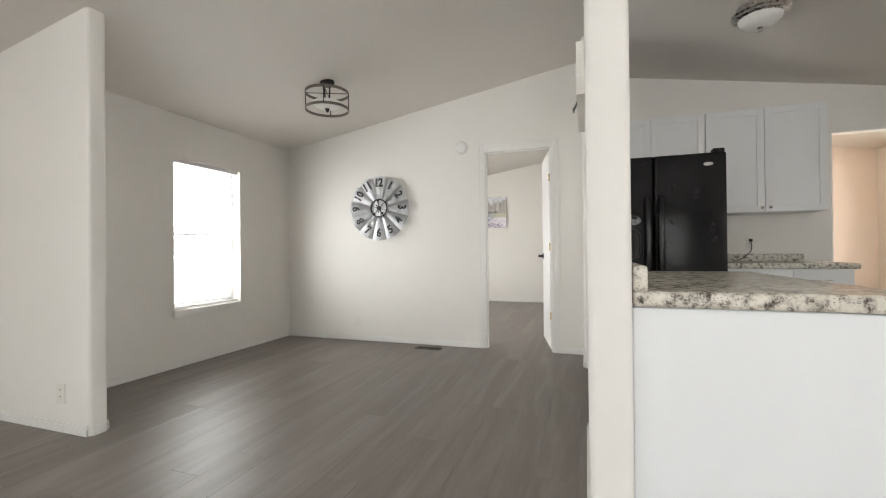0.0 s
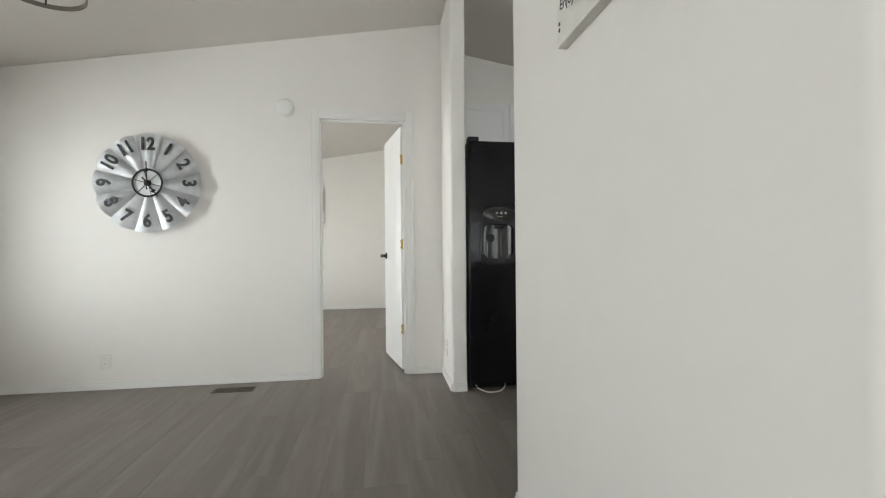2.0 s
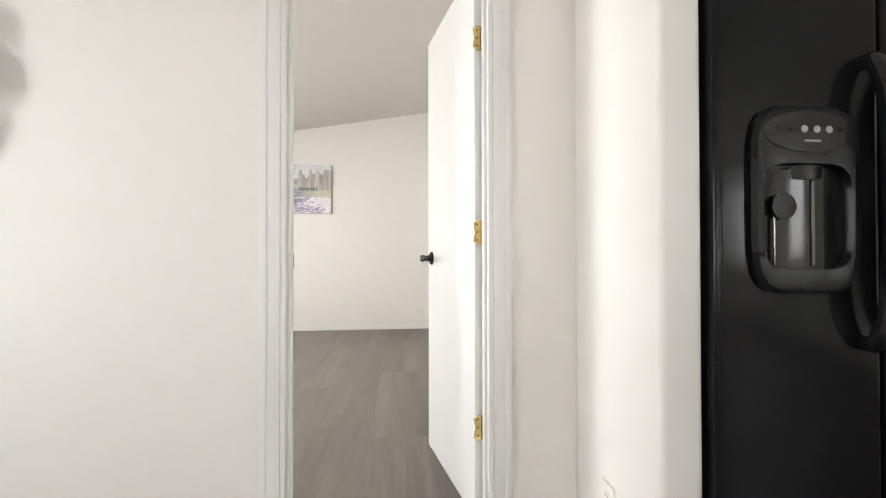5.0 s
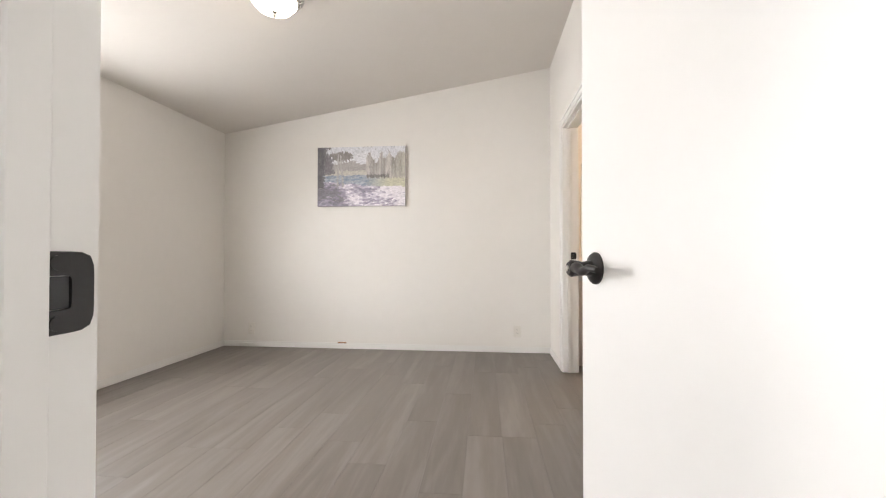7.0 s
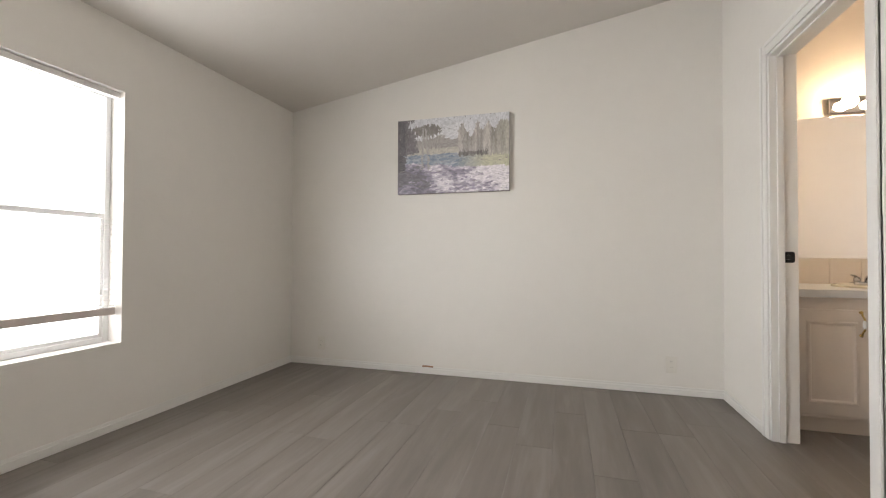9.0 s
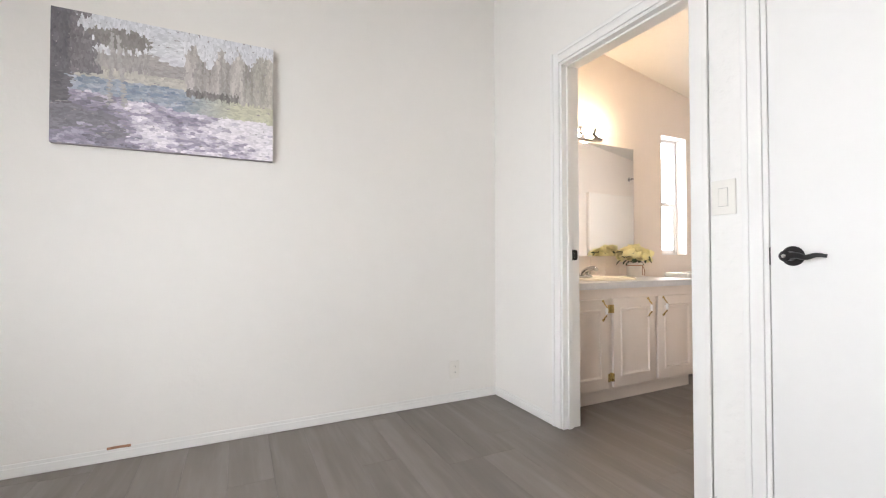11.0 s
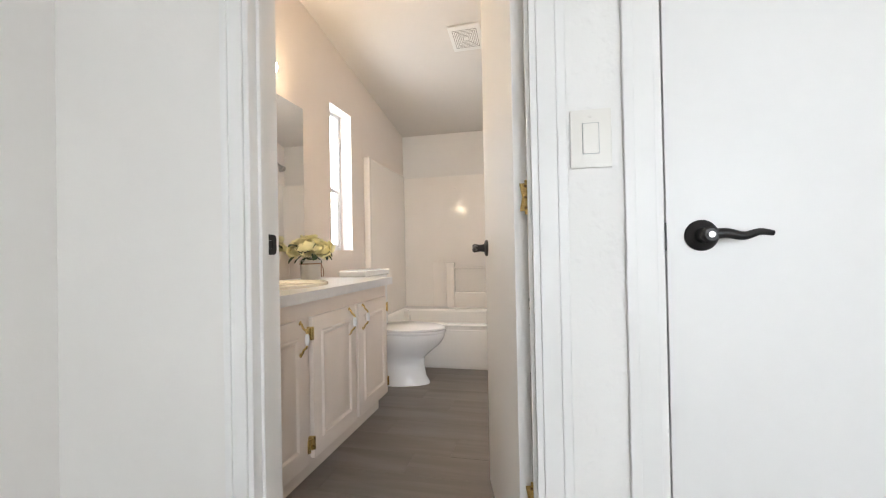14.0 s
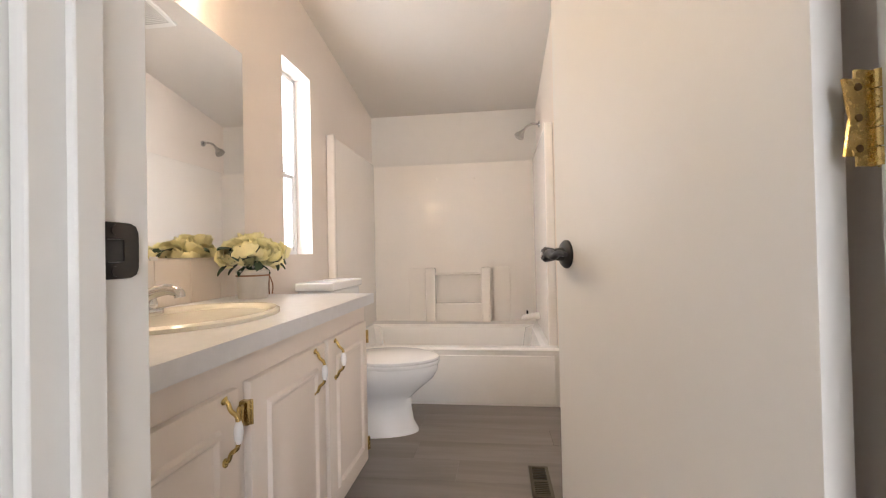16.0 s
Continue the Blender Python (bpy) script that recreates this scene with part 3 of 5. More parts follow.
# bathroom door, standing open into the bathroom
d3 = thing("door_3", "white flush bathroom door standing open, black knob lever and brass hinges", "door", kind="structure")
casing(d3, "y", 0.24, -1, 7.18, 7.944, 2.04)
casing(d3, "y", 0.36, 1, 7.18, 7.944, 2.04)
jambs(d3, "y", 0.24, 0.36, 7.18, 7.944, 2.04, stop=0.27)
H3 = pose(0.373, 7.228, 0, 0, 0, 14.5)
leaf(d3, H3, 0.615, 1.995)
lever(d3, H3 @ pose(0.555, 0.0175, 0.945, 0, 0, 0), -1)
lever(d3, H3 @ pose(0.555, -0.0175, 0.945, 0, 0, 180), 1)
for z in (0.30, 1.067, 1.78):
    hinge(d3, pose(0.366, 7.196, z, 0, 0, 104.5))
strike(d3, pose(0.317, 7.9275, 0.962, 0, 0, 180))

# utility opening trim
d4 = thing("door_4", "cased doorway from the kitchen to the utility room", "doorway", kind="structure")
jambs(d4, "x", 5.0, 5.1, 2.357, 3.05, 2.05)

# outside door of the utility room
d5 = thing("door_5", "pale exterior door with two bright glass panes and a round knob", "door", kind="structure")
bm = nb()
for y0, y1, z0, z1 in ((5.27, 5.46, 0.01, 1.885), (5.91, 6.135, 0.01, 1.885), (5.46, 5.91, 0.01, 0.96), (5.46, 5.91, 1.70, 1.885), (5.46, 5.91, 1.325, 1.35)):
    box(bm, EAST + 0.01, EAST + 0.05, y0, y1, z0, z1, 0.002, 1)
part("door_leaf", bm, DOOR, d5)
for z0, z1 in ((0.96, 1.325), (1.35, 1.70)):
    bm = nb()
    box(bm, EAST + 0.027, EAST + 0.031, 5.46, 5.91, z0, z1)
    pane = part("pane", bm, GLASS, d5)
    pane.visible_shadow = False
bm = nb()
for y0, y1, z0, z1 in ((5.25, 5.27, 0, 1.9), (6.135, 6.155, 0, 1.9), (5.25, 6.155, 1.885, 1.9)):
    box(bm, EAST - 0.012, EAST + 0.10, y0, y1, z0, z1, 0.002, 1)
part("door_frame", bm, TRIM, d5)
for z, r in ((0.90, 0.028), (1.05, 0.024)):
    bm = nb()
    lathe(bm, [(0, 0), (0.032, 0), (0.032, 0.006), (0.012, 0.012), (0.012, 0.025), (r, 0.036), (r, 0.05), (0.0, 0.06)], 20, pose(EAST + 0.01, 6.10, z, 0, -90, 0))
    part("knob", bm, NICKEL, d5)


def window(name, axis, at, u0, u1, z0, z1, label, meet=None, blind=False, inward=1):
    """Single-hung vinyl window set into its opening; local x across, y towards the room, z up."""
    w, h = u1 - u0, z1 - z0
    th = thing(name, label, "window", at, kind="structure")
    f = 0.03
    bm = nb()
    for x0, x1, a, b in ((0, f, 0, h), (w - f, w, 0, h), (f, w - f, 0, f), (f, w - f, h - f, h)):
        box(bm, x0, x1, -0.05, 0.0, a, b, 0.003, 1)
    part("window_frame", bm, VINYL, th)
    mz = h * 0.5 if meet is None else meet - z0
    bm = nb()
    box(bm, f, w - f, -0.04, -0.002, mz - 0.014, mz + 0.014, 0.003, 1)
    part("meeting_rail", bm, VINYL if name == "window_1" else ALUM, th)
    bm = nb()
    box(bm, w / 2 - 0.05, w / 2 + 0.05, -0.01, 0.004, mz + 0.014, mz + 0.022, 0.002, 1)
    part("sash_lock", bm, ALUM, th)
    bm = nb()
    for x0, x1, a, b in ((f, f + 0.018, f, mz), (w - f - 0.018, w - f, f, mz), (f, w - f, f, f + 0.018)):
        box(bm, x0, x1, -0.03, -0.006, a, b, 0.002, 1)
    part("lower_sash", bm, VINYL, th)
    for a, b, y in ((f, mz, -0.02), (mz, h - f, -0.034)):
        bm = nb()
        box(bm, f + 0.001, w - f - 0.001, y - 0.002, y + 0.002, a, b)
        p = part("pane", bm, GLASS, th)
        p.visible_shadow = False
    return th


w1 = window("window_1", "y", pose(WEST - 0.10, WIN1[0], WIN1[2], 0, 0, 90) @ Matrix.Diagonal((1, -1, 1, 1)), WIN1[0], WIN1[1], WIN1[2], WIN1[3],
            "single-hung white vinyl window, glaring with daylight", 1.195)
w2 = window("window_2", "y", pose(WEST - 0.10, WIN2[0], WIN2[2], 0, 0, 90) @ Matrix.Diagonal((1, -1, 1, 1)), WIN2[0], WIN2[1], WIN2[2], WIN2[3],
            "wide white vinyl bedroom window, glaring with daylight", 1.18)
window("window_4", "y", pose(WEST - 0.10, -2.4, 0.5, 0, 0, 90) @ Matrix.Diagonal((1, -1, 1, 1)), -2.4, -0.6, 0.5, 1.95, "wide white vinyl living room window")
window("window_5", "x", pose(-0.7, SOUTH - 0.10, 0.5, 0, 0, 180) @ Matrix.Diagonal((1, -1, 1, 1)), -2.5, -0.7, 0.5, 1.95, "wide white vinyl living room window")
window("window_6", "x", pose(2.6, SOUTH - 0.10, 0.5, 0, 0, 180) @ Matrix.Diagonal((1, -1, 1, 1)), 0.8, 2.6, 0.5, 1.95, "wide white vinyl living room window")
window("window_7", "y", pose(EAST + 0.10, 0.75, 0.9, 0, 0, -90) @ Matrix.Diagonal((1, -1, 1, 1)), -0.75, 0.75, 0.9, 2.0, "white vinyl window on the kitchen side")
w3 = window("window_3", "x", pose(BWIN[0], NORTH + 0.10, BWIN[2]) @ Matrix.Diagonal((1, -1, 1, 1)), BWIN[0], BWIN[1], BWIN[2], BWIN[3],
            "narrow bathroom window with an aluminium meeting rail", 1.44)


bm = nb()
box(bm, -0.012, WIN1[1] - WIN1[0] + 0.012, 0.101, 0.128, -0.062, -0.002, 0.004, 2)
part("window_sill", bm, TRIM, w1)
# mini blinds: headrail, a bottom rail hanging low, and open slats seen edge-on
for th, W, yin, drop in ((w1, WIN1, 0.05, 0.004), (w2, WIN2, 0.05, 0.155)):
    w, h = W[1] - W[0], W[3] - W[2]
    bl = thing("window_blind", "lowered white mini blind with its thin slats open" if th is w1 else "half-lowered white mini blind with its thin slats open", "blind", th.matrix_basis.copy())
    bm = nb()
    box(bm, 0.006, w - 0.006, 0.035, 0.075, h - 0.035, h - 0.003, 0.003, 1)
    part("headrail", bm, BLIND, bl)
    if drop:
        bm = nb()
        box(bm, 0.01, w - 0.01, 0.042, 0.066, drop, drop + (0.018 if th is w1 else 0.04), 0.003, 1)
        part("bottom_rail", bm, BLIND if th is w1 else BLINDRAIL, bl)
        for k in range(60):
            z = drop + 0.05 + k * 0.030
            if z > (h - 0.05 if th is w1 else 0.70):
                break
            bm = nb()
            box(bm, 0.012, w - 0.012, 0.042, 0.066, z, z + 0.0012)
            part("slat", bm, BLIND, bl)
    for x in (0.12, w - 0.12):
        bm = nb()
        cyl(bm, (x, 0.054, drop or h * 0.35), (x, 0.054, h - 0.03), 0.0012, seg=6)
        part("cord", bm, BLIND, bl)
# ---- dining area ----
def tin_clock(at):
    """Windmill clock: twelve tin blades round a hoop, with raised numerals and two hands; local x right, z up, y out of the wall."""
    th = thing("wall_clock", "large galvanised windmill wall clock with black numerals", "clock", at)
    R0, R1 = 0.098, 0.362
    for k in range(12):
        bm = nb()
        rows = []
        nseg = 8
        for r in (R0, 0.18, 0.27, R1):
            row = []
            for i in range(nseg + 1):
                u = i / nseg * 2 - 1
                a = radians(u * 14.2)
                bulge = 0.020 * (1 - u * u) * (r / R1) - 0.010 * u * (r / R1)
                row.append(bm.verts.new((r * math.sin(a), 0.012 + bulge, r * math.cos(a) - (0.006 * u * u if r == R1 else 0))))
            rows.append(row)
        for a, b in zip(rows, rows[1:]):
            for i in range(nseg):
                bm.faces.new((a[i], a[i + 1], b[i + 1], b[i]))
        bmesh.ops.solidify(bm, geom=bm.faces[:], thickness=0.0015)
        turn = Matrix.Rotation(radians(-30 * k), 4, "Y")
        b = part("blade", bm, GALV, th, at=turn)
        num = str(12 if k == 0 else k)
        letters("numeral", num, 0.128, NUMERAL, b, pose(0, 0.0345, 0.280, 90, 180 if 4 <= k <= 8 else 0, 180) @ Matrix.Diagonal((0.86, 1, 1, 1)), 0.003, bold=0.0035)
    bm = nb()
    ringed(bm, (0, 0.03, 0), Matrix.Rotation(radians(90), 3, "X"), 0.098, 0.007)
    part("hub_hoop", bm, IRON, th)
    bm = nb()
    cyl(bm, (0, 0.014, 0), (0, 0.018, 0), 0.094, seg=40)
    part("dial", bm, GALV, th)
    bm = nb()
    for k in range(6):
        a = radians(60 * k + 15)
        cyl(bm, (0.02 * math.cos(a), 0.024, 0.02 * math.sin(a)), (0.094 * math.cos(a), 0.024, 0.094 * math.sin(a)), 0.0022, seg=8)
    cyl(bm, (0, 0.018, 0), (0, 0.034, 0), 0.022, seg=24)
    part("spokes", bm, IRON, th)

    def pointer(name, length, w, deg):
        bm = nb()
        for z0, z1, hw in ((-0.05, length * 0.72, w * 0.5), (length * 0.52, length * 0.66, w * 1.3), (length * 0.72, length, w * 0.35)):
            box(bm, -hw, hw, 0.040, 0.0425, z0, z1, 0.0008, 1)
        part(name, bm, IRON, th, at=Matrix.Rotation(radians(deg), 4, "Y"))
    pointer("minute_pointer", 0.155, 0.009, 1)
    pointer("hour_pointer", 0.125, 0.011, -143)
    bm = nb()
    cyl(bm, (0, 0.034, 0), (0, 0.047, 0), 0.010, seg=16)
    part("centre_cap", bm, IRON, th)
    bm = nb()
    cyl(bm, (0, -0.0285, 0), (0, 0.015, 0), 0.055, seg=28)
    part("wall_mount", bm, IRON, th)
    return th


tin_clock(pose(-1.911, 4.545, 1.499, 0, 0, 180))


def outlet(at, label="ivory wall outlet with two sockets"):
    """Duplex outlet plate; local x right, z up, y out of the wall."""
    th = thing("wall_outlet", label, "outlet", at, group="wall outlets")
    bm = nb()
    box(bm, -0.035, 0.035, 0, 0.0065, -0.0575, 0.0575, 0.002, 2)
    part("cover_plate", bm, IVORY, th)
    for z in (-0.02, 0.02):
        bm = nb()
        lathe(bm, [(0, 0.006), (0.016, 0.006), (0.016, 0.0080), (0.0, 0.0083)], 20, pose(0, 0, z, -90, 0, 0))
        s = part("socket", bm, IVORY, th)
        for x in (-0.0055, 0.0055):
            bm = nb()
            box(bm, x - 0.001, x + 0.001, 0.0081, 0.0088, z - 0.001, z + 0.007)
            part("slot", bm, SLOT, s)
    bm = nb()
    cyl(bm, (0, 0.006, 0), (0, 0.0077, 0), 0.003, seg=10)
    part("screw", bm, IVORY, th)
    return th


outlet(pose(-2.225, 4.574, 0.205, 0, 0, 180))
outlet(pose(-0.085, 8.605, 0.208, 0, 0, 180))
outlet(pose(-2.86, 8.605, 0.19, 0, 0, 180))
outlet(pose(0.252, 4.345, 0.254, 0, 0, 90))
outlet(pose(-2.58, 1.886, 0.22, 0, 0, 180))

# smoke alarm over the bedroom door
th = thing("smoke_alarm", "round white smoke alarm on the wall above the door", "smoke alarm", pose(-0.957, 4.574, 2.10, 90, 0, 0))
bm = nb()
lathe(bm, [(0.0, 0), (0.070, 0), (0.072, 0.008), (0.066, 0.012)], 36)
part("base_plate", bm, PLASTIC, th)
bm = nb()
lathe(bm, [(0.064, 0.010), (0.064, 0.030), (0.054, 0.040), (0.034, 0.043), (0.0, 0.044)], 36)
part("cover", bm, PLASTIC, th)
bm = nb()
for k in range(18):
    a = 2 * math.pi * k / 18
    box(bm, -0.0012, 0.0012, 0.045, 0.060, 0.033, 0.0385)
    bmesh.ops.rotate(bm, verts=bm.verts[-8:], matrix=Matrix.Rotation(a, 3, "Z"))
part("vent_slots", bm, SLOT, th)
bm = nb()
cyl(bm, (0.02, 0, 0.041), (0.02, 0, 0.0455), 0.010, seg=16)
part("test_button", bm, PLASTIC, th)


def register(at, w=0.28, d=0.10, n=16, label="brown metal floor register with slotted louvres"):
    """Floor vent; one half of its louvres stands open."""
    th = thing("floor_register", label, "vent", at, group="floor registers")
    bm = nb()
    for x0, x1, y0, y1 in ((-w / 2, w / 2, -d / 2, -d / 2 + 0.014), (-w / 2, w / 2, d / 2 - 0.014, d / 2), (-w / 2, -w / 2 + 0.014, -d / 2, d / 2), (w / 2 - 0.014, w / 2, -d / 2, d / 2), (-0.004, 0.004, -d / 2, d / 2)):
        box(bm, x0, x1, y0, y1, 0.0005, 0.005, 0.001, 1)
    part("frame", bm, BAMBOO, th)
    # dark sheet on the floor in place of the duct's shade
    bm = nb()
    box(bm, -w / 2 + 0.004, w / 2 - 0.004, -d / 2 + 0.004, d / 2 - 0.004, 0.0003, 0.0012)
    part("duct_shadow", bm, SLOT, th, "dark sheet standing for the shade under the louvres")
    for k in range(n):
        x = -w / 2 + 0.02 + (w - 0.04) * k / (n - 1)
        bm = nb()
        t = 0.0015 if x > 0 else 0.0052
        box(bm, x - t / 2, x + t / 2, -d / 2 + 0.012, d / 2 - 0.012, 0.0012, 0.0042)
        part("louvre", bm, BAMBOO, th)
    return th


register(pose(-1.29, 4.40, 0))
register(pose(1.715, 7.38, 0, 0, 0, 0), 0.24, 0.085)
register(pose(1.70, 4.085, 0), 0.26, 0.10)


def drum_lamp(at):
    """Semi-flush lamp: canopy, stems and two hoops joined by posts round a glass bowl; origin at the ceiling."""
    th = thing("ceiling_lamp", "open drum ceiling lamp of dark metal hoops with a glass bowl", "lamp", at)
    bm = nb()
    lathe(bm, [(0, 0.02), (0.062, 0.02), (0.062, -0.018), (0.055, -0.026), (0, -0.028)], 32)
    part("canopy", bm, IRON, th)
    R, zt, zb = 0.182, -0.095, -0.235
    for z in (zt, zb):
        bm = nb()
        prof = [(R - 0.003, z - 0.011), (R + 0.003, z - 0.011), (R + 0.003, z + 0.011), (R - 0.003, z + 0.011), (R - 0.003, z - 0.011)]
        lathe(bm, prof, 48, cap=False)
        part("hoop", bm, DRIFT, th, "weathered grey-brown hoop")
    for k in range(4):
        a = radians(90 * k + 25)
        bm = nb()
        cyl(bm, (R * math.cos(a), R * math.sin(a), zb), (R * math.cos(a), R * math.sin(a), zt), 0.004, seg=8)
        part("post", bm, IRON, th)
        bm = nb()
        cyl(bm, (0, 0, zt), (R * math.cos(a), R * math.sin(a), zt), 0.0035, seg=8)
        part("spoke", bm, IRON, th)
    for dx in (-0.028, 0.028):
        bm = nb()
        cyl(bm, (dx, 0, -0.02), (dx * 0.6, 0, -0.23), 0.006, seg=10)
        part("stem", bm, IRON, th)
    bm = nb()
    lathe(bm, [(0.02, -0.200), (0.06, -0.196), (0.105, -0.178), (0.128, -0.150), (0.125, -0.150), (0.10, -0.174), (0.058, -0.190), (0.02, -0.194), (0.02, -0.200)], 36, cap=False)
    part("glass_bowl", bm, FROST, th, "clear frosted glass bowl", pose(0, 0, -0.03))
    bm = nb()
    lathe(bm, [(0, -0.232), (0.010, -0.228), (0.014, -0.214), (0.020, -0.203), (0.02, -0.19), (0, -0.19)], 16)
    part("finial", bm, IRON, th, at=pose(0, 0, -0.03))
    return th


drum_lamp(pose(-1.835, 3.43, zc(-1.835)))


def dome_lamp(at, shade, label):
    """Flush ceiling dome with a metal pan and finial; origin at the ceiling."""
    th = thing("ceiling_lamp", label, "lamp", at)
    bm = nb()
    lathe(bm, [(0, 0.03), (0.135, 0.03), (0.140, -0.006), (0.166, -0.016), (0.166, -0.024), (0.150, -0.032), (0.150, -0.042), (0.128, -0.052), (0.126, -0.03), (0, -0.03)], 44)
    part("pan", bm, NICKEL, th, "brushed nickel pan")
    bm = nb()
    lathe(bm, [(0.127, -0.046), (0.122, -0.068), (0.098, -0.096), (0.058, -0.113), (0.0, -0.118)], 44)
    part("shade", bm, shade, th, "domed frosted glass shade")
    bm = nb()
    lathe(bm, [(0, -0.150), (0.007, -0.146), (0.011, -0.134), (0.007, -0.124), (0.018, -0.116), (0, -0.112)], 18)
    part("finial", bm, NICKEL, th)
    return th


dome_lamp(pose(1.41, 3.70, zc(1.39) - 0.03), FROST, "nickel flush ceiling lamp with a frosted dome, unlit, in the kitchen")
dome_lamp(pose(-1.62, 6.68, zc(-1.62) - 0.03), LIT, "lit flush ceiling lamp with a frosted dome in the bedroom")

# sign on the partition wall
th = thing("wall_sign", "whitewashed wooden sign lettered HAPPINESS hanging on the partition wall", "sign", pose(0.278, 2.05, 1.627, 0, 0, 90) @ Matrix.Diagonal((0.79, 0.8, 0.86, 1)))
bm = nb()
box(bm, -0.305, 0.305, 0.001, 0.036, -0.105, 0.105, 0.002, 2)
part("board", bm, SIGNW, th)
letters("heading", "HAPPINESS", 0.112, SIGNGREY, th, pose(0, 0.0365, 0.032, 90, 0, 180), 0.0006)
letters("script", "Enjoy the little things in life.", 0.040, NUMERAL, th, pose(0, 0.0365, -0.042, 90, 0, 180) @ Matrix(((1, 0.25, 0, 0), (0, 1, 0, 0), (0, 0, 1, 0), (0, 0, 0, 1))), 0.0006)
for x in (-0.285, 0.285):
    for z in (-0.055, -0.035):
        bm = nb()
        lathe(bm, [(0, 0), (0.007, 0), (0.006, 0.001), (0, 0.0012)], 10, pose(x, 0.036, z, -90, 0, 0))
        part("dot", bm, NUMERAL, th)


# ---- kitchen ----
def fridge(at, w=0.938, d=0.76, h=1.795):
    """Side-by-side refrigerator; local x across from its left, y towards the back, origin at the front left foot."""
    th = thing("refrigerator", "black textured side-by-side refrigerator with an ice and water dispenser", "refrigerator", at)
    bm = nb()
    box(bm, 0.012, w - 0.012, 0.085, d, 0.03, h - 0.022, 0.008, 2)
    part("body", bm, BLACK, th)
    bm = nb()
    box(bm, 0.02, w - 0.02, 0.05, 0.09, 0.012, 0.06, 0.006, 2)
    part("toe_grille", bm, BLACK_PLASTIC, th)
    split = 0.428
    for x0, x1, left in ((0.0, split - 0.004, True), (split + 0.004, w, False)):
        bm = nb()
        box(bm, x0, x1, 0.0, 0.080, 0.045, h - 0.035, 0.018, 4)
        dr = part("door", bm, BLACK, th, "black textured freezer door" if left else "black textured door")
        hx = split - 0.052 if left else split + 0.052
        s = 1 if left else -1
        bm = nb()
        p = smooth_path([(hx, 0.0, 0.755), (hx, -0.030, 0.77), (hx + s * 0.004, -0.055, 0.875), (hx + s * 0.006, -0.062, 1.088), (hx + s * 0.004, -0.055, 1.31), (hx, -0.030, 1.405), (hx, 0.0, 1.42)], 8)
        rr = [0.017 + 0.006 * math.sin(math.pi * i / (len(p) - 1)) for i in range(len(p))]
        tube(bm, p, rr, 14)
        part("handle", bm, BLACK_GLOSS, dr, "long bowed black handle")
        bm = nb()
        cx = 0.045 if left else w - 0.045
        box(bm, cx - 0.04, cx + 0.04, 0.02, 0.10, h - 0.036, h, 0.010, 2)
        part("hinge_cover", bm, BLACK_PLASTIC, dr)
    # dispenser: a rounded bezel round a recess with a curved steel-dark back, an arched control panel above it
    x0, x1, z0, z1 = 0.078, 0.352, 0.876, 1.308
    cx = (x0 + x1) / 2

    def bezel(bm, rings, n=44):
        """Rounded-rectangle loops of (half width, half height, corner, y, middle height), skinned one to the next."""
        loops = []
        for hw, hh, rc, y, zm in rings:
            loop = []
            for i in range(n):
                a = 2 * math.pi * i / n
                c, q = math.cos(a), math.sin(a)
                k = 1 / max(abs(c) ** 5 + abs(q) ** 5, 1e-9) ** (1 / 5) if rc else 1
                loop.append(bm.verts.new((cx + hw * c * k, y, zm + hh * q * k)))
            loops.append(loop)
        for a, b in zip(loops, loops[1:]):
            for i in range(n):
                k = (i + 1) % n
                bm.faces.new((a[i], a[k], b[k], b[i]))
        return loops
    zm, hh, hw = (z0 + z1) / 2, (z1 - z0) / 2, (x1 - x0) / 2
    bm = nb()
    bezel(bm, [(hw, hh, 1, 0.002, zm), (hw, hh, 1, -0.010, zm), (hw - 0.008, hh - 0.008, 1, -0.020, zm), (hw - 0.022, hh - 0.020, 1, -0.022, zm), (0.112, 0.122, 1, -0.018, 1.052), (0.108, 0.118, 1, 0.002, 1.052)])
    disp = part("dispenser", bm, BLACK_PLASTIC, th, "black ice and water dispenser with a rounded bezel")
    bm = nb()
    rows = []
    for i in range(13):
        u = i / 12 * 2 - 1
        rows.append([bm.verts.new((cx + 0.108 * u, -0.001 - 0.013 * (1 - u * u), z)) for z in (0.93, 1.16)])
    for a, b in zip(rows, rows[1:]):
        bm.faces.new((a[0], b[0], b[1], a[1]))
    part("splash_back", bm, BLACK_GLOSS, disp, "curved glossy splash back")
    # metal strips added to draw the highlights on the curved splash back
    for px, pw in ((cx - 0.085, 0.006), (cx + 0.012, 0.010)):
        bm = nb()
        box(bm, px - pw / 2, px + pw / 2, -0.0165, -0.0135, 0.940, 1.135 if px > cx else 1.06, 0.0012, 1)
        part("highlight_strip", bm, DARKCHROME, disp, "thin dark chrome strip standing for a highlight on the splash back")
    bm = nb()
    lathe(bm, [(0, 0), (0.030, 0), (0.030, 0.008), (0, 0.010)], 20, pose(cx - 0.065, -0.014, 1.075, 90, 0, 0))
    part("paddle", bm, BLACK_PLASTIC, disp)
    bm = nb()
    lathe(bm, [(0.0, 0.0), (0.036, 0.0), (0.040, 0.012), (0.040, 0.030), (0, 0.030)], 24, pose(cx, -0.010, 1.138), 1.0, 0.35)
    part("chute", bm, BLACK_PLASTIC, disp)
    bm = nb()
    lathe(bm, [(0, 0), (0.118, 0), (0.116, 0.003), (0, 0.004)], 36, pose(cx, -0.020, 1.245, 90, 0, 0), 1.0, 0.40)
    panel = part("control_panel", bm, BLACK_GLOSS, disp, "oval glossy control panel")
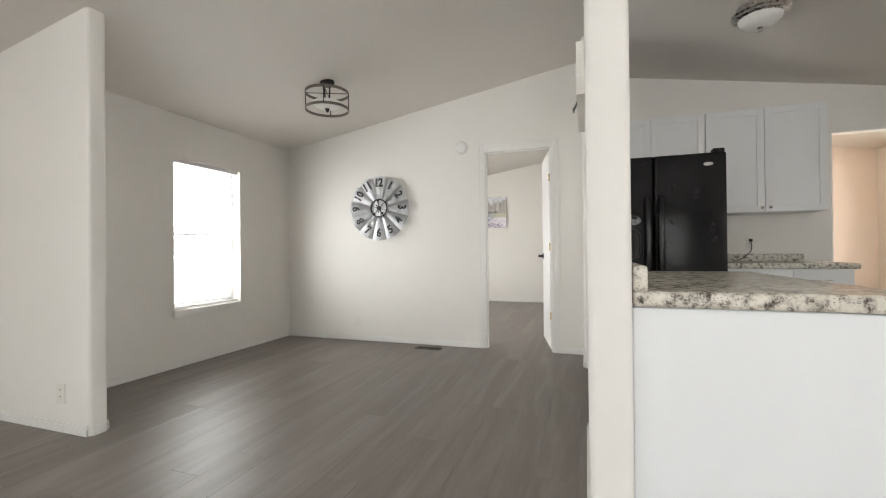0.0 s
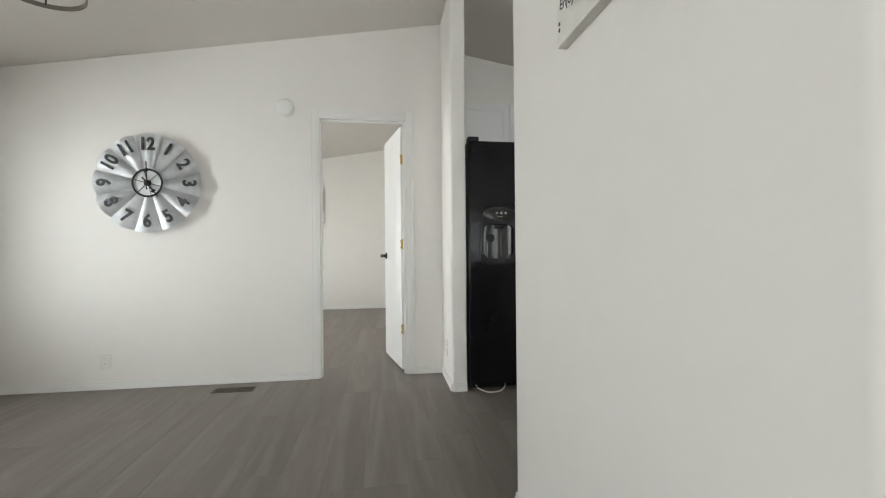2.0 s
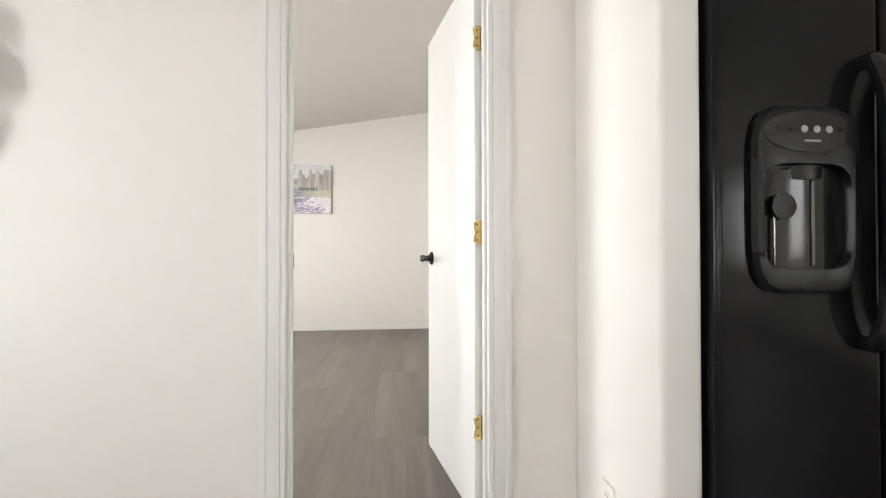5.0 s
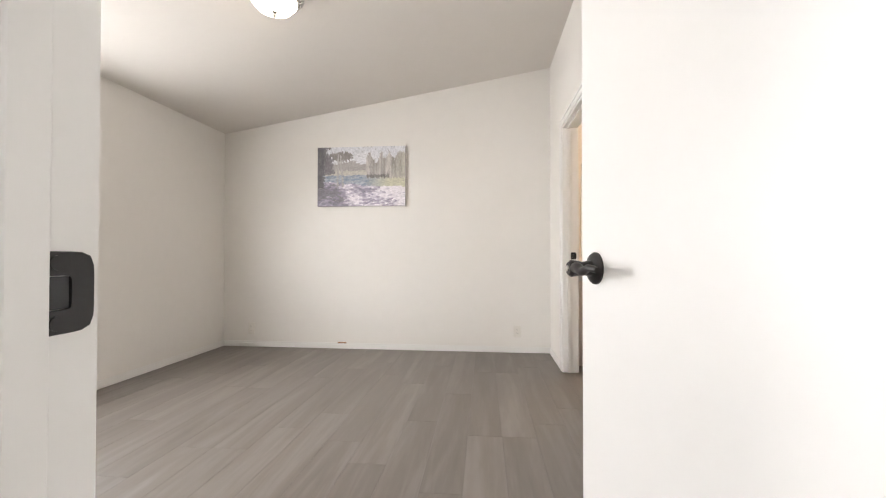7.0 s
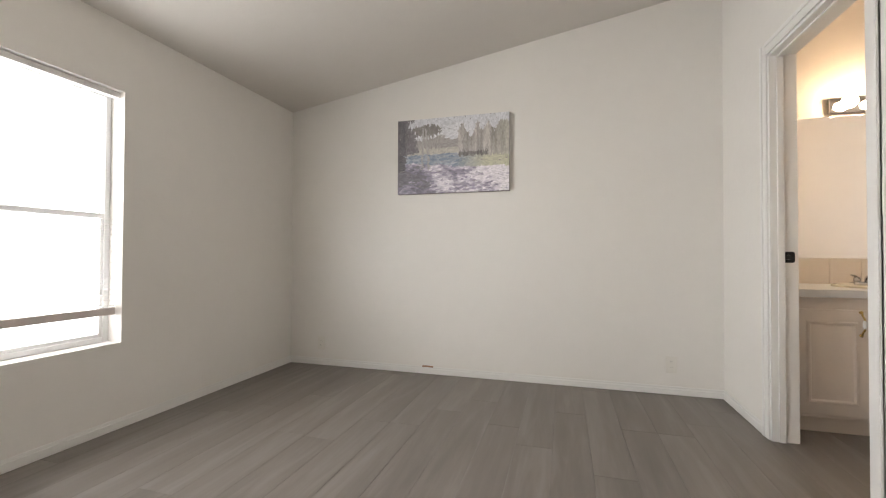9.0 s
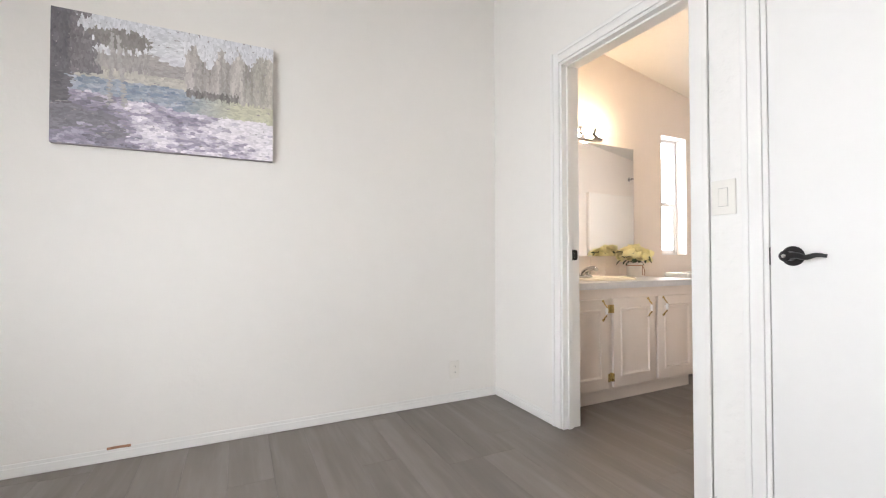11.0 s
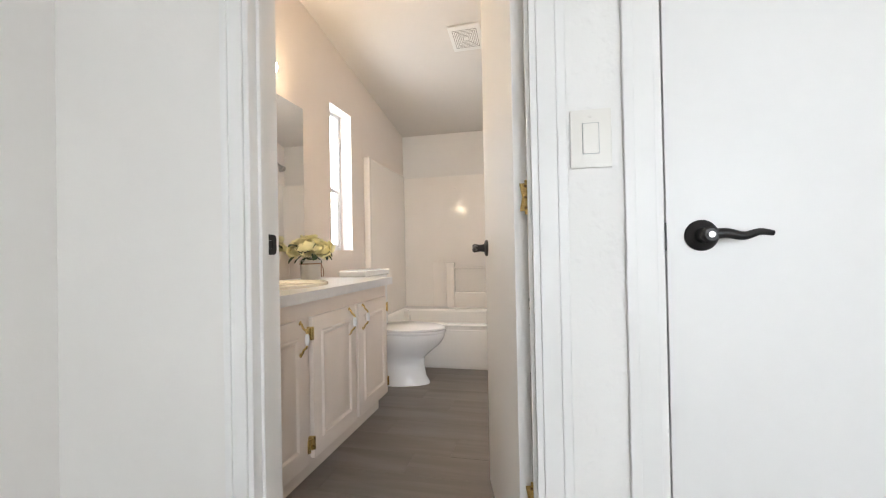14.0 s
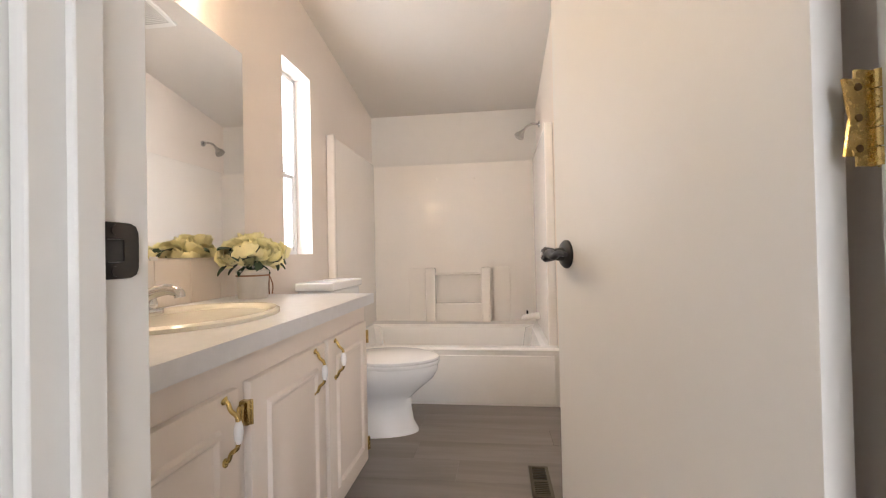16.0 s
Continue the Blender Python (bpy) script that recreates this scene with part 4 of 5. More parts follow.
    for k in range(6):
        bm = nb()
        r = 0.0085 if k in (2, 3, 4) else 0.005
        lathe(bm, [(0, 0), (r, 0), (r * 0.94, 0.002), (0, 0.0025)], 14, pose(cx - 0.078 + k * 0.031, -0.0235, 1.250, 90, 0, 0))
        part("button", bm, GRILLE if k in (2, 3, 4) else BLACK_PLASTIC, panel, "grey button" if k in (2, 3, 4) else "")
    bm = nb()
    box(bm, cx - 0.016, cx + 0.024, -0.0247, -0.0235, 1.221, 1.226)
    part("label_bar", bm, GRILLE, panel)
    bm = nb()
    lathe(bm, [(0, 0), (0.036, 0), (0.034, 0.003), (0, 0.004)], 30, pose(w - 0.125, -0.001, 1.671, 90, 0, 0), 1.0, 0.42)
    part("badge", bm, CHROME, th, "oval chrome badge")
    for x in (0.06, w - 0.06):
        bm = nb()
        cyl(bm, (x - 0.02, 0.07, 0.015), (x + 0.02, 0.07, 0.015), 0.015, seg=16)
        part("foot_roller", bm, BLACK_PLASTIC, th)
    return th


fridge(pose(0.370, 4.075, 0, 0, 0, 0))
th = thing("water_hose", "pale plastic water hose looping on the floor before the refrigerator", "hose")
bm = nb()
tube(bm, smooth_path([(0.42, 4.16, 0.05), (0.43, 4.09, 0.022), (0.49, 4.035, 0.007), (0.58, 4.045, 0.007), (0.63, 4.10, 0.025), (0.64, 4.17, 0.05)], 8), 0.0045, 8)
part("hose", bm, TAPE, th)


def bar_pull(parent, at, length=0.10):
    """Bent bar handle; local x along, y out."""
    bm = nb()
    tube(bm, smooth_path([(-length / 2, 0, 0), (-length / 2, 0.022, 0), (-length / 2 + 0.012, 0.030, 0), (length / 2 - 0.012, 0.030, 0), (length / 2, 0.022, 0), (length / 2, 0, 0)], 5), 0.0045, 8)
    return part("handle", bm, NICKEL, parent, "brushed nickel bar handle", at)


def knob(parent, at):
    bm = nb()
    lathe(bm, [(0, 0), (0.007, 0), (0.006, 0.012), (0.014, 0.020), (0.014, 0.026), (0, 0.029)], 18, Matrix.Rotation(radians(-90), 4, "X"))
    return part("knob", bm, NICKEL, parent, "round nickel knob", at)


def shaker(name, parent, x0, x1, z0, z1, at, rail=0.055, mat=CABINET, slab=False):
    """Shaker door or drawer front; local x across, y out, z up."""
    bm = nb()
    t = 0.019
    if slab:
        box(bm, x0, x1, 0, t, z0, z1, 0.0015, 1)
    else:
        box(bm, x0 + rail - 0.002, x1 - rail + 0.002, 0, t - 0.009, z0 + rail - 0.002, z1 - rail + 0.002)
    front = part(name, bm, mat, parent, at=at)
    if not slab:
        for nm, a, b, c, d in (("stile", x0, x0 + rail, z0, z1), ("stile", x1 - rail, x1, z0, z1), ("rail", x0 + rail, x1 - rail, z0, z0 + rail), ("rail", x0 + rail, x1 - rail, z1 - rail, z1)):
            bm = nb()
            box(bm, a, b, 0, t, c, d, 0.001, 1)
            part(nm, bm, mat, front)
    return front


def upper_cabinet(at, w, h, d, doors, label, knob_low=True, group="upper kitchen cabinets", lift=0.0):
    """Wall cabinet; local x across its face, y out of the face, origin at the lower left front."""
    th = thing("upper_cabinet", label, "cabinet", at, group=group)
    bm = nb()
    box(bm, 0, w, -d, 0, 0, h, 0.001, 1)
    part("body", bm, CABINET, th)
    dw = w / doors
    for k in range(doors):
        dr = shaker("door", th, k * dw + 0.002, (k + 1) * dw - 0.002, lift + 0.002, h - 0.002, pose(0, 0.001, 0))
        inner = (k + 1) * dw - 0.03 if k % 2 == 0 and doors > 1 else k * dw + 0.03
        if knob_low:
            knob(dr, pose(inner, 0.019, lift + 0.04))
    return th


FACE = 4.70
upper_cabinet(pose(1.308, FACE, 1.775, 0, 0, 180), 0.888, 0.465, 0.298, 2, "white shaker cabinet above the refrigerator", True)
upper_cabinet(pose(2.204, FACE, 1.325, 0, 0, 180), 0.892, 0.912, 0.298, 2, "tall white shaker wall cabinet beside the refrigerator")

EX = 3.43
upper_cabinet(pose(EX, 4.52, 1.325, 0, 0, 90), 0.478, 0.90, 0.318, 1, "narrow white shaker wall cabinet by the range hood")
upper_cabinet(pose(EX, 3.76, 1.69, 0, 0, 90), 0.757, 0.535, 0.318, 2, "short white shaker cabinet above the range hood", lift=0.09)
upper_cabinet(pose(EX, 3.0, 1.325, 0, 0, 90), 0.757, 0.90, 0.318, 2, "white shaker wall cabinet beside the range hood")
upper_cabinet(pose(EX, 2.24, 1.325, 0, 0, 90), 0.757, 0.90, 0.318, 2, "white shaker wall cabinet further along the kitchen wall")


def base_cabinet(at, w, label, drawers, d=0.58, h=0.84):
    """Base unit on a recessed plinth; local x across, y out of the face."""
    th = thing("base_cabinet", label, "cabinet", at, group="base kitchen cabinets")
    bm = nb()
    box(bm, 0, w, -d, 0, 0.085, h, 0.001, 1)
    part("body", bm, CABINET, th)
    bm = nb()
    box(bm, 0, w, -d, -0.055, 0, 0.086)
    part("plinth", bm, CABINET, th)
    for z0, z1, kind in drawers:
        z0, z1 = z0 * h / 0.795, z1 * h / 0.795
        fr = shaker("drawer" if kind != "door" else "door", th, 0.002, w - 0.002, z0, z1, pose(0, 0.001, 0), slab=(kind == "slab"))
        if kind == "door":
            bar_pull(fr, pose(0.035, 0.019, z1 - 0.10) @ Matrix.Rotation(radians(90), 4, "Y"))
        else:
            bar_pull(fr, pose(w / 2, 0.019, (z0 + z1) / 2))
    return th


KF = 4.42
base_cabinet(pose(1.845, KF, 0, 0, 0, 180), 0.535, "white base cabinet with three drawers beside the refrigerator", [(0.63, 0.79, "slab"), (0.345, 0.625, "frame"), (0.09, 0.34, "frame")])
base_cabinet(pose(2.235, KF, 0, 0, 0, 180), 0.388, "white base cabinet with one drawer over a door", [(0.63, 0.79, "slab"), (0.09, 0.625, "door")])
bm = nb()
box(bm, 1.30, 2.27, 4.39, 4.995, 0.842, 0.885, 0.010, 3)
box(bm, 1.30, 2.15, 4.972, 4.996, 0.883, 0.955, 0.005, 2)
solid("countertop", bm, GRANITE, "speckled granite-look countertop beside the refrigerator", "countertop", "thing", "kitchen countertops")

BX = 3.11
base_cabinet(pose(BX, 4.525, 0, 0, 0, 90), 0.47, "narrow white base cabinet in the corner by the range", [(0.63, 0.79, "slab"), (0.09, 0.625, "door")])
base_cabinet(pose(BX, 3.19, 0, 0, 0, 90), 0.565, "white base cabinet with a drawer and a door beside the range", [(0.63, 0.79, "slab"), (0.09, 0.625, "door")])
base_cabinet(pose(BX, 2.61, 0, 0, 0, 90), 0.575, "white base cabinet further along the kitchen wall", [(0.63, 0.79, "slab"), (0.09, 0.625, "door")])
for y0, y1 in ((4.527, 4.996), (2.59, 3.757)):
    bm = nb()
    box(bm, BX - 0.03, EAST - 0.002, y0, y1, 0.842, 0.885, 0.010, 3)
    box(bm, EAST - 0.024, EAST - 0.001, y0, y1, 0.883, 0.955, 0.005, 2)
    solid("countertop", bm, GRANITE, "speckled granite-look countertop beside the range", "countertop", "thing", "kitchen countertops")


def cooker(at):
    """Free-standing electric range; local x across, y out of the face, origin on the floor."""
    w, d, h = 0.755, 0.62, 0.88
    th = thing("cooking_range", "black and stainless electric range with knobs on its back panel", "stove", at)
    bm = nb()
    box(bm, 0, w, -d, -0.03, 0.02, h - 0.02, 0.004, 2)
    part("body", bm, BLACK_GLOSS, th)
    bm = nb()
    box(bm, 0.004, w - 0.004, -0.03, 0.012, 0.24, 0.765, 0.008, 3)
    door = part("oven_door", bm, STEEL, th, "stainless oven door")
    bm = nb()
    box(bm, 0.11, w - 0.11, 0.010, 0.015, 0.34, 0.66, 0.012, 3)
    part("oven_window", bm, BLACK_GLOSS, door, "black oven window")
    bm = nb()
    cyl(bm, (0.05, 0.048, 0.735), (w - 0.05, 0.048, 0.735), 0.013, seg=14)
    for x in (0.06, w - 0.06):
        cyl(bm, (x, 0.005, 0.735), (x, 0.048, 0.735), 0.010, seg=10)
    part("oven_handle", bm, BLACK_GLOSS, door, "black bar handle")
    bm = nb()
    box(bm, 0.004, w - 0.004, -0.03, 0.008, 0.05, 0.23, 0.008, 3)
    part("storage_drawer", bm, STEEL, th)
    bm = nb()
    box(bm, -0.004, w + 0.004, -d + 0.03, 0.026, h - 0.035, h + 0.008, 0.012, 3)
    top = part("cooktop", bm, BLACK_GLOSS, th, "black glass cooktop")
    for x, y, r in ((0.2, -0.16, 0.10), (0.55, -0.16, 0.075), (0.2, -0.42, 0.075), (0.55, -0.42, 0.10)):
        bm = nb()
        ringed(bm, (x, y, h + 0.0085), Matrix.Identity(3), r, 0.0016, 36, 6, 0.5)
        part("burner_ring", bm, STEEL, top)
    bm = nb()
    box(bm, 0, w, -d - 0.02, -d + 0.06, h - 0.02, 1.13, 0.014, 3)
    bg = part("back_panel", bm, BLACK_GLOSS, th)
    bm = nb()
    box(bm, 0.018, w - 0.018, -d + 0.058, -d + 0.066, 0.99, 1.115, 0.005, 2)
    fas = part("control_fascia", bm, STEEL, bg, "stainless control fascia")
    for x in (0.075, 0.155, w - 0.155, w - 0.075):
        bm = nb()
        lathe(bm, [(0, 0), (0.025, 0), (0.022, 0.022), (0, 0.024)], 20, pose(x, -d + 0.066, 1.055, -90, 0, 0))
        part("control_knob", bm, BLACK_PLASTIC, fas)
    bm = nb()
    box(bm, w / 2 - 0.085, w / 2 + 0.085, -d + 0.064, -d + 0.070, 1.02, 1.095, 0.003, 1)
    part("clock_display", bm, BLACK_GLOSS, fas)
    return th


cooker(pose(BX - 0.01, 3.762, 0, 0, 0, 90))

# range hood
th = thing("range_hood", "black under-cabinet range hood with sloping front", "range hood", pose(EX, 3.762, -0.032, 0, 0, 90))
bm = nb()
v = [bm.verts.new(c) for x in (0.0, 0.755) for c in ((x, -0.31, 1.56), (x, 0.17, 1.56), (x, 0.17, 1.60), (x, 0.02, 1.718), (x, -0.31, 1.718))]
bm.faces.new(v[:5])
bm.faces.new(v[5:][::-1])
for i in range(5):
    j = (i + 1) % 5
    bm.faces.new((v[i], v[5 + i], v[5 + j], v[j]))
bmesh.ops.bevel(bm, geom=bm.edges[:], offset=0.006, segments=2, affect="EDGES")
part("canopy", bm, BLACK_PLASTIC, th)
bm = nb()
box(bm, 0.06, 0.69, -0.25, 0.10, 1.553, 1.561, 0.002, 1)
part("grease_filter", bm, STEEL, th)
bm = nb()
box(bm, 0.33, 0.42, 0.168, 0.174, 1.570, 1.590, 0.002, 1)
part("switch_strip", bm, BLACK_PLASTIC, th)

# small black sign on the counter
th = thing("counter_sign", "small black block sign lettered home leaning on the counter", "sign", pose(3.42, 4.69, 0.885, -6, 0, 78))
bm = nb()
box(bm, -0.085, 0.085, -0.01, 0.012, 0, 0.135, 0.003, 2)
part("block", bm, BLACK_PLASTIC, th)
letters("script", "home", 0.062, PLASTIC, th, pose(0, 0.0126, 0.065, 90, 0, 180), 0.0005)

# peninsula along the partition wall
th = thing("peninsula_cabinet", "white panelled kitchen peninsula cabinet along the partition wall", "cabinet", pose(0.395, 1.60, 0))
bm = nb()
box(bm, 0, 0.584, 0.0, 1.16, 0.0, 0.848, 0.002, 1)
part("body", bm, PANEL, th)
bm = nb()
box(bm, 0.566, 0.606, -0.008, 0.0, 0.0, 0.848, 0.002, 1)
part("end_stile", bm, PANEL, th)
for k in range(2):
    for z0, z1, nm in ((0.67, 0.835, "drawer"), (0.09, 0.66, "door")):
        bm = nb()
        box(bm, 0.586, 0.605, 0.02 + k * 0.55, 0.56 + k * 0.55, z0, z1, 0.002, 1)
        fr = part(nm, bm, CABINET, th)
        bar_pull(fr, pose(0.605, 0.25 + k * 0.475, (z0 + z1) / 2 if nm == "drawer" else z1 - 0.08, 0, 0, -90))
bm = nb()
box(bm, 0.395, 1.040, 1.580, 2.77, 0.850, 0.895, 0.014, 4)
box(bm, 0.395, 0.434, 1.582, 2.77, 0.892, 0.965, 0.010, 3)
solid("countertop", bm, GRANITE, "speckled granite-look peninsula countertop with a low upstand", "countertop", "thing", "kitchen countertops")
o = outlet(pose(1.741, 5.0, 1.063, 0, 0, 180), "white wall outlet with a black plug and cord")
bm = nb()
box(bm, -0.012, 0.012, 0.006, 0.034, 0.008, 0.034, 0.005, 2)
tube(bm, smooth_path([(0, 0.03, 0.01), (0.0, 0.045, -0.03), (0.01, 0.05, -0.08), (0.05, 0.05, -0.125), (0.11, 0.06, -0.165), (0.16, 0.06, -0.17)], 6), 0.0035, 8)
part("plug_and_cord", bm, BLACK_PLASTIC, o, "black plug and cord")
# unseen dome lamp, added to give the utility room its warm light
dome_lamp(pose(2.6, 5.75, zc(2.6) - 0.03), WARMLIT, "unseen dome lamp added to warm the utility room")
# ---- bathroom ----
def vanity(at, L=1.46, D=0.56, H=0.745):
    """Vanity: local x along the wall, y towards the wall, origin at the front left on the floor."""
    th = thing("vanity_cabinet", "cream bathroom vanity with raised-panel doors", "cabinet", at)
    bm = nb()
    box(bm, 0, L, 0.0, D, 0.095, H, 0.002, 1)
    part("body", bm, VANITY, th)
    bm = nb()
    box(bm, 0, L, 0.055, D, 0, 0.096, 0.001, 1)
    part("plinth", bm, VANITY, th)

    def raised(x0, x1, z0, z1, hinge_left, pull_x):
        bm = nb()
        box(bm, x0, x1, -0.020, 0.0, z0, z1, 0.005, 2)
        dr = part("door", bm, VANITY, th, "raised-panel cream door")
        m = 0.062
        bm = nb()
        a = [(x0 + m, z0 + m), (x1 - m, z0 + m), (x1 - m, z1 - m), (x0 + m, z1 - m)]
        last = None
        for o, y in ((0, -0.0198), (0.006, -0.0285), (0.014, -0.0285), (0.022, -0.0215), (0.030, -0.0215), (0.050, -0.0275)):
            ring = [bm.verts.new((cx + (o if i in (0, 3) else -o), y, cz + (o if i < 2 else -o))) for i, (cx, cz) in enumerate(a)]
            if last:
                for i in range(4):
                    k = (i + 1) % 4
                    bm.faces.new((last[i], last[k], ring[k], ring[i]))
            last = ring
        bm.faces.new(last)
        part("raised_panel", bm, VANITY, dr)
        hx = x0 - 0.004 if hinge_left else x1 + 0.004
        for z in (z0 + 0.065, z1 - 0.065):
            bm = nb()
            box(bm, hx - 0.013, hx + 0.004, -0.0235, -0.001, z - 0.026, z + 0.026, 0.002, 1)
            cyl(bm, (hx, -0.022, z - 0.026), (hx, -0.022, z + 0.026), 0.005, seg=10)
            part("hinge", bm, BRASS, dr, "brass cabinet hinge")
        pz = z1 - 0.072
        for s in (-1, 1):
            bm = nb()
            p = smooth_path([(pull_x, -0.020, pz + s * 0.060), (pull_x, -0.028, pz + s * 0.056), (pull_x, -0.034, pz + s * 0.042), (pull_x, -0.046, pz + s * 0.032), (pull_x, -0.050, pz + s * 0.018)], 5)
            tube(bm, p, [0.0105, 0.0085, 0.006] + [0.0045] * (len(p) - 5) + [0.005, 0.0062], 10)
            part("pull_arm", bm, BRASS, dr, "curved brass pull arm")
        bm = nb()
        lathe(bm, [(0.005, -0.022), (0.0085, -0.012), (0.0095, 0), (0.0085, 0.012), (0.005, 0.022)], 14, pose(pull_x, -0.050, pz))
        part("pull_grip", bm, CERAMIC, dr, "white porcelain grip")
    o = at.translation.x
    raised(0.40 - o, 0.752 - o, 0.115, 0.682, False, 0.704 - o)
    raised(0.795 - o, 1.196 - o, 0.115, 0.682, True, 1.120 - o)
    raised(1.220 - o, 1.615 - o, 0.115, 0.682, False, 1.275 - o)
    return th


VY = 8.088
vanity(pose(0.36, VY + 0.012, 0), L=1.29, D=0.577)
# worktop with an oval hole for the basin
bm = nb()
X0, X1, Y0, Y1, Z0, Z1 = 0.362, 1.695, VY - 0.018, NORTH - 0.002, 0.747, 0.788
CX, CY, RX, RY = 1.00, 8.37, 0.235, 0.175
seg = 40
ell = [(CX + RX * math.cos(2 * math.pi * i / seg), CY + RY * math.sin(2 * math.pi * i / seg)) for i in range(seg)]


def to_edge(px, py):
    dx, dy = px - CX, py - CY
    k = min((X1 - CX) / dx if dx > 1e-9 else 1e9, (X0 - CX) / dx if dx < -1e-9 else 1e9, (Y1 - CY) / dy if dy > 1e-9 else 1e9, (Y0 - CY) / dy if dy < -1e-9 else 1e9)
    return CX + dx * k, CY + dy * k


outer = [to_edge(*p) for p in ell]
for cx, cy in ((X0, Y0), (X0, Y1), (X1, Y0), (X1, Y1)):
    i = min(range(seg), key=lambda q: (outer[q][0] - cx) ** 2 + (outer[q][1] - cy) ** 2)
    outer[i] = (cx, cy)
vt = [[bm.verts.new((x, y, z)) for x, y in ring] for ring, z in ((ell, Z1), (outer, Z1), (outer, Z0), (ell, Z0))]
for a, b in ((0, 1), (1, 2), (2, 3), (3, 0)):
    for i in range(seg):
        j = (i + 1) % seg
        bm.faces.new((vt[a][i], vt[a][j], vt[b][j], vt[b][i]))
solid("bathroom_worktop", bm, VANITY_TOP, "pale grey laminate vanity worktop", "countertop", "thing")
th = thing("wash_basin", "oval bone-coloured drop-in wash basin", "sink", pose(CX, CY, Z1))
bm = nb()
lathe(bm, [(0.262, 0.0005), (0.262, 0.010), (0.250, 0.016), (0.232, 0.013), (0.218, 0.0), (0.20, -0.05), (0.15, -0.11), (0.06, -0.135), (0.02, -0.137)], 48, sx=1.0, sy=0.78)
part("bowl", bm, SINKMAT, th)
bm = nb()
lathe(bm, [(0, -0.1345), (0.022, -0.1345), (0.022, -0.138), (0, -0.139)], 20)
part("drain", bm, CHROME, th)


def faucet(at):
    """Centre-set tap with a low spout and two lever caps; local y towards the basin."""
    th = thing("faucet", "chrome centre-set basin faucet", "faucet", at)
    bm = nb()
    box(bm, -0.08, 0.08, -0.026, 0.026, 0, 0.022, 0.010, 3)
    part("base", bm, CHROME, th)
    bm = nb()
    p = smooth_path([(0, 0.0, 0.015), (0, 0.01, 0.045), (0, 0.05, 0.068), (0, 0.10, 0.080), (0, 0.135, 0.072), (0, 0.14, 0.058)], 6)
    tube(bm, p, [0.019 - 0.006 * i / len(p) for i in range(len(p))], 14)
    part("spout", bm, CHROME, th)
    for s in (-1, 1):
        bm = nb()
        lathe(bm, [(0.016, 0.02), (0.018, 0.035), (0.015, 0.05), (0.0, 0.056)], 18, pose(s * 0.055, 0, 0))
        tube(bm, [(s * 0.055, 0, 0.05), (s * 0.072, 0.012, 0.060), (s * 0.095, 0.022, 0.064)], [0.008, 0.007, 0.005], 10)
        part("tap_lever", bm, CHROME, th)
    return th


faucet(pose(CX, 8.555, Z1, 0, 0, 180))

# mirror and the light bar above it
th = thing("wall_mirror", "frameless wall mirror over the vanity", "mirror")
bm = nb()
box(bm, 0.55, 1.715, NORTH - 0.006, NORTH - 0.001, 0.955, 1.885, 0.001, 1)
part("glass", bm, MIRROR, th)
bm = nb()
for x in (0.62, 1.2, 1.62):
    box(bm, x - 0.015, x + 0.015, NORTH - 0.009, NORTH - 0.001, 0.949, 0.962, 0.001, 1)
part("clips", bm, PLASTIC, th)
for k in range(8):
    bm = nb()
    box(bm, 0.362 + k * 0.168, 0.362 + k * 0.168 + 0.1655, NORTH - 0.008, NORTH - 0.001, 0.789, 0.948, 0.0015, 1)
    if k == 0:
        bs = thing("backsplash", "row of pale tiles behind the basin", "backsplash")
    part("tile", bm, BATHWALL, bs)

th = thing("vanity_light", "chrome vanity light bar with lit globe bulbs", "lamp", pose(1.09, NORTH, 1.95))
bm = nb()
box(bm, -0.23, 0.23, -0.035, -0.001, -0.05, 0.05, 0.006, 2)
part("bar", bm, CHROME, th)
for k in range(3):
    x = -0.155 + 0.155 * k
    bm = nb()
    cyl(bm, (x, -0.034, 0), (x, -0.062, 0), 0.020, 0.018, seg=18)
    part("socket", bm, CHROME, th)
    bm = nb()
    bmesh.ops.create_uvsphere(bm, u_segments=20, v_segments=12, radius=0.042, matrix=Matrix.Translation((x, -0.098, 0)))
    part("bulb", bm, BULB, th, "glowing globe bulb")


def rose_bloom(parent, at, r, seed):
    """Open rose: cupped petals in four rings round a tight heart."""
    rng = random.Random(seed)
    bm = nb()
    for ring, (n, top) in enumerate(((3, 8), (5, 28), (6, 48), (7, 72))):
        for k in range(n):
            a0 = 2 * math.pi * (k + 0.37 * ring) / n + rng.uniform(-0.12, 0.12)
            wide = (2 * math.pi / n) * 0.72
            rad = r * (0.34 + 0.20 * ring) * rng.uniform(0.86, 1.10)
            grid = []
            for i in range(5):
                u = i / 4 * 2 - 1
                row = []
                for j in range(4):
                    v = j / 3
                    th = radians(138 + (top + 9 * u * u - 138) * v)
                    rr = rad * (1 + 0.24 * v ** 3 * (ring > 0) + 0.05 * u + 0.07 * v * v * math.sin(5.0 * u + 3.0 * k + ring))
                    a = a0 + u * wide * (0.45 + 0.55 * math.sin(math.pi * min(1, 0.25 + 0.6 * v)))
                    row.append(bm.verts.new((rr * math.sin(th) * math.cos(a), rr * math.sin(th) * math.sin(a), rr * math.cos(th) * 0.8)))
                grid.append(row)
            for i in range(4):
                for j in range(3):
                    bm.faces.new((grid[i][j], grid[i + 1][j], grid[i + 1][j + 1], grid[i][j + 1]))
    return part("rose_bloom", bm, PETAL, parent, at=at)


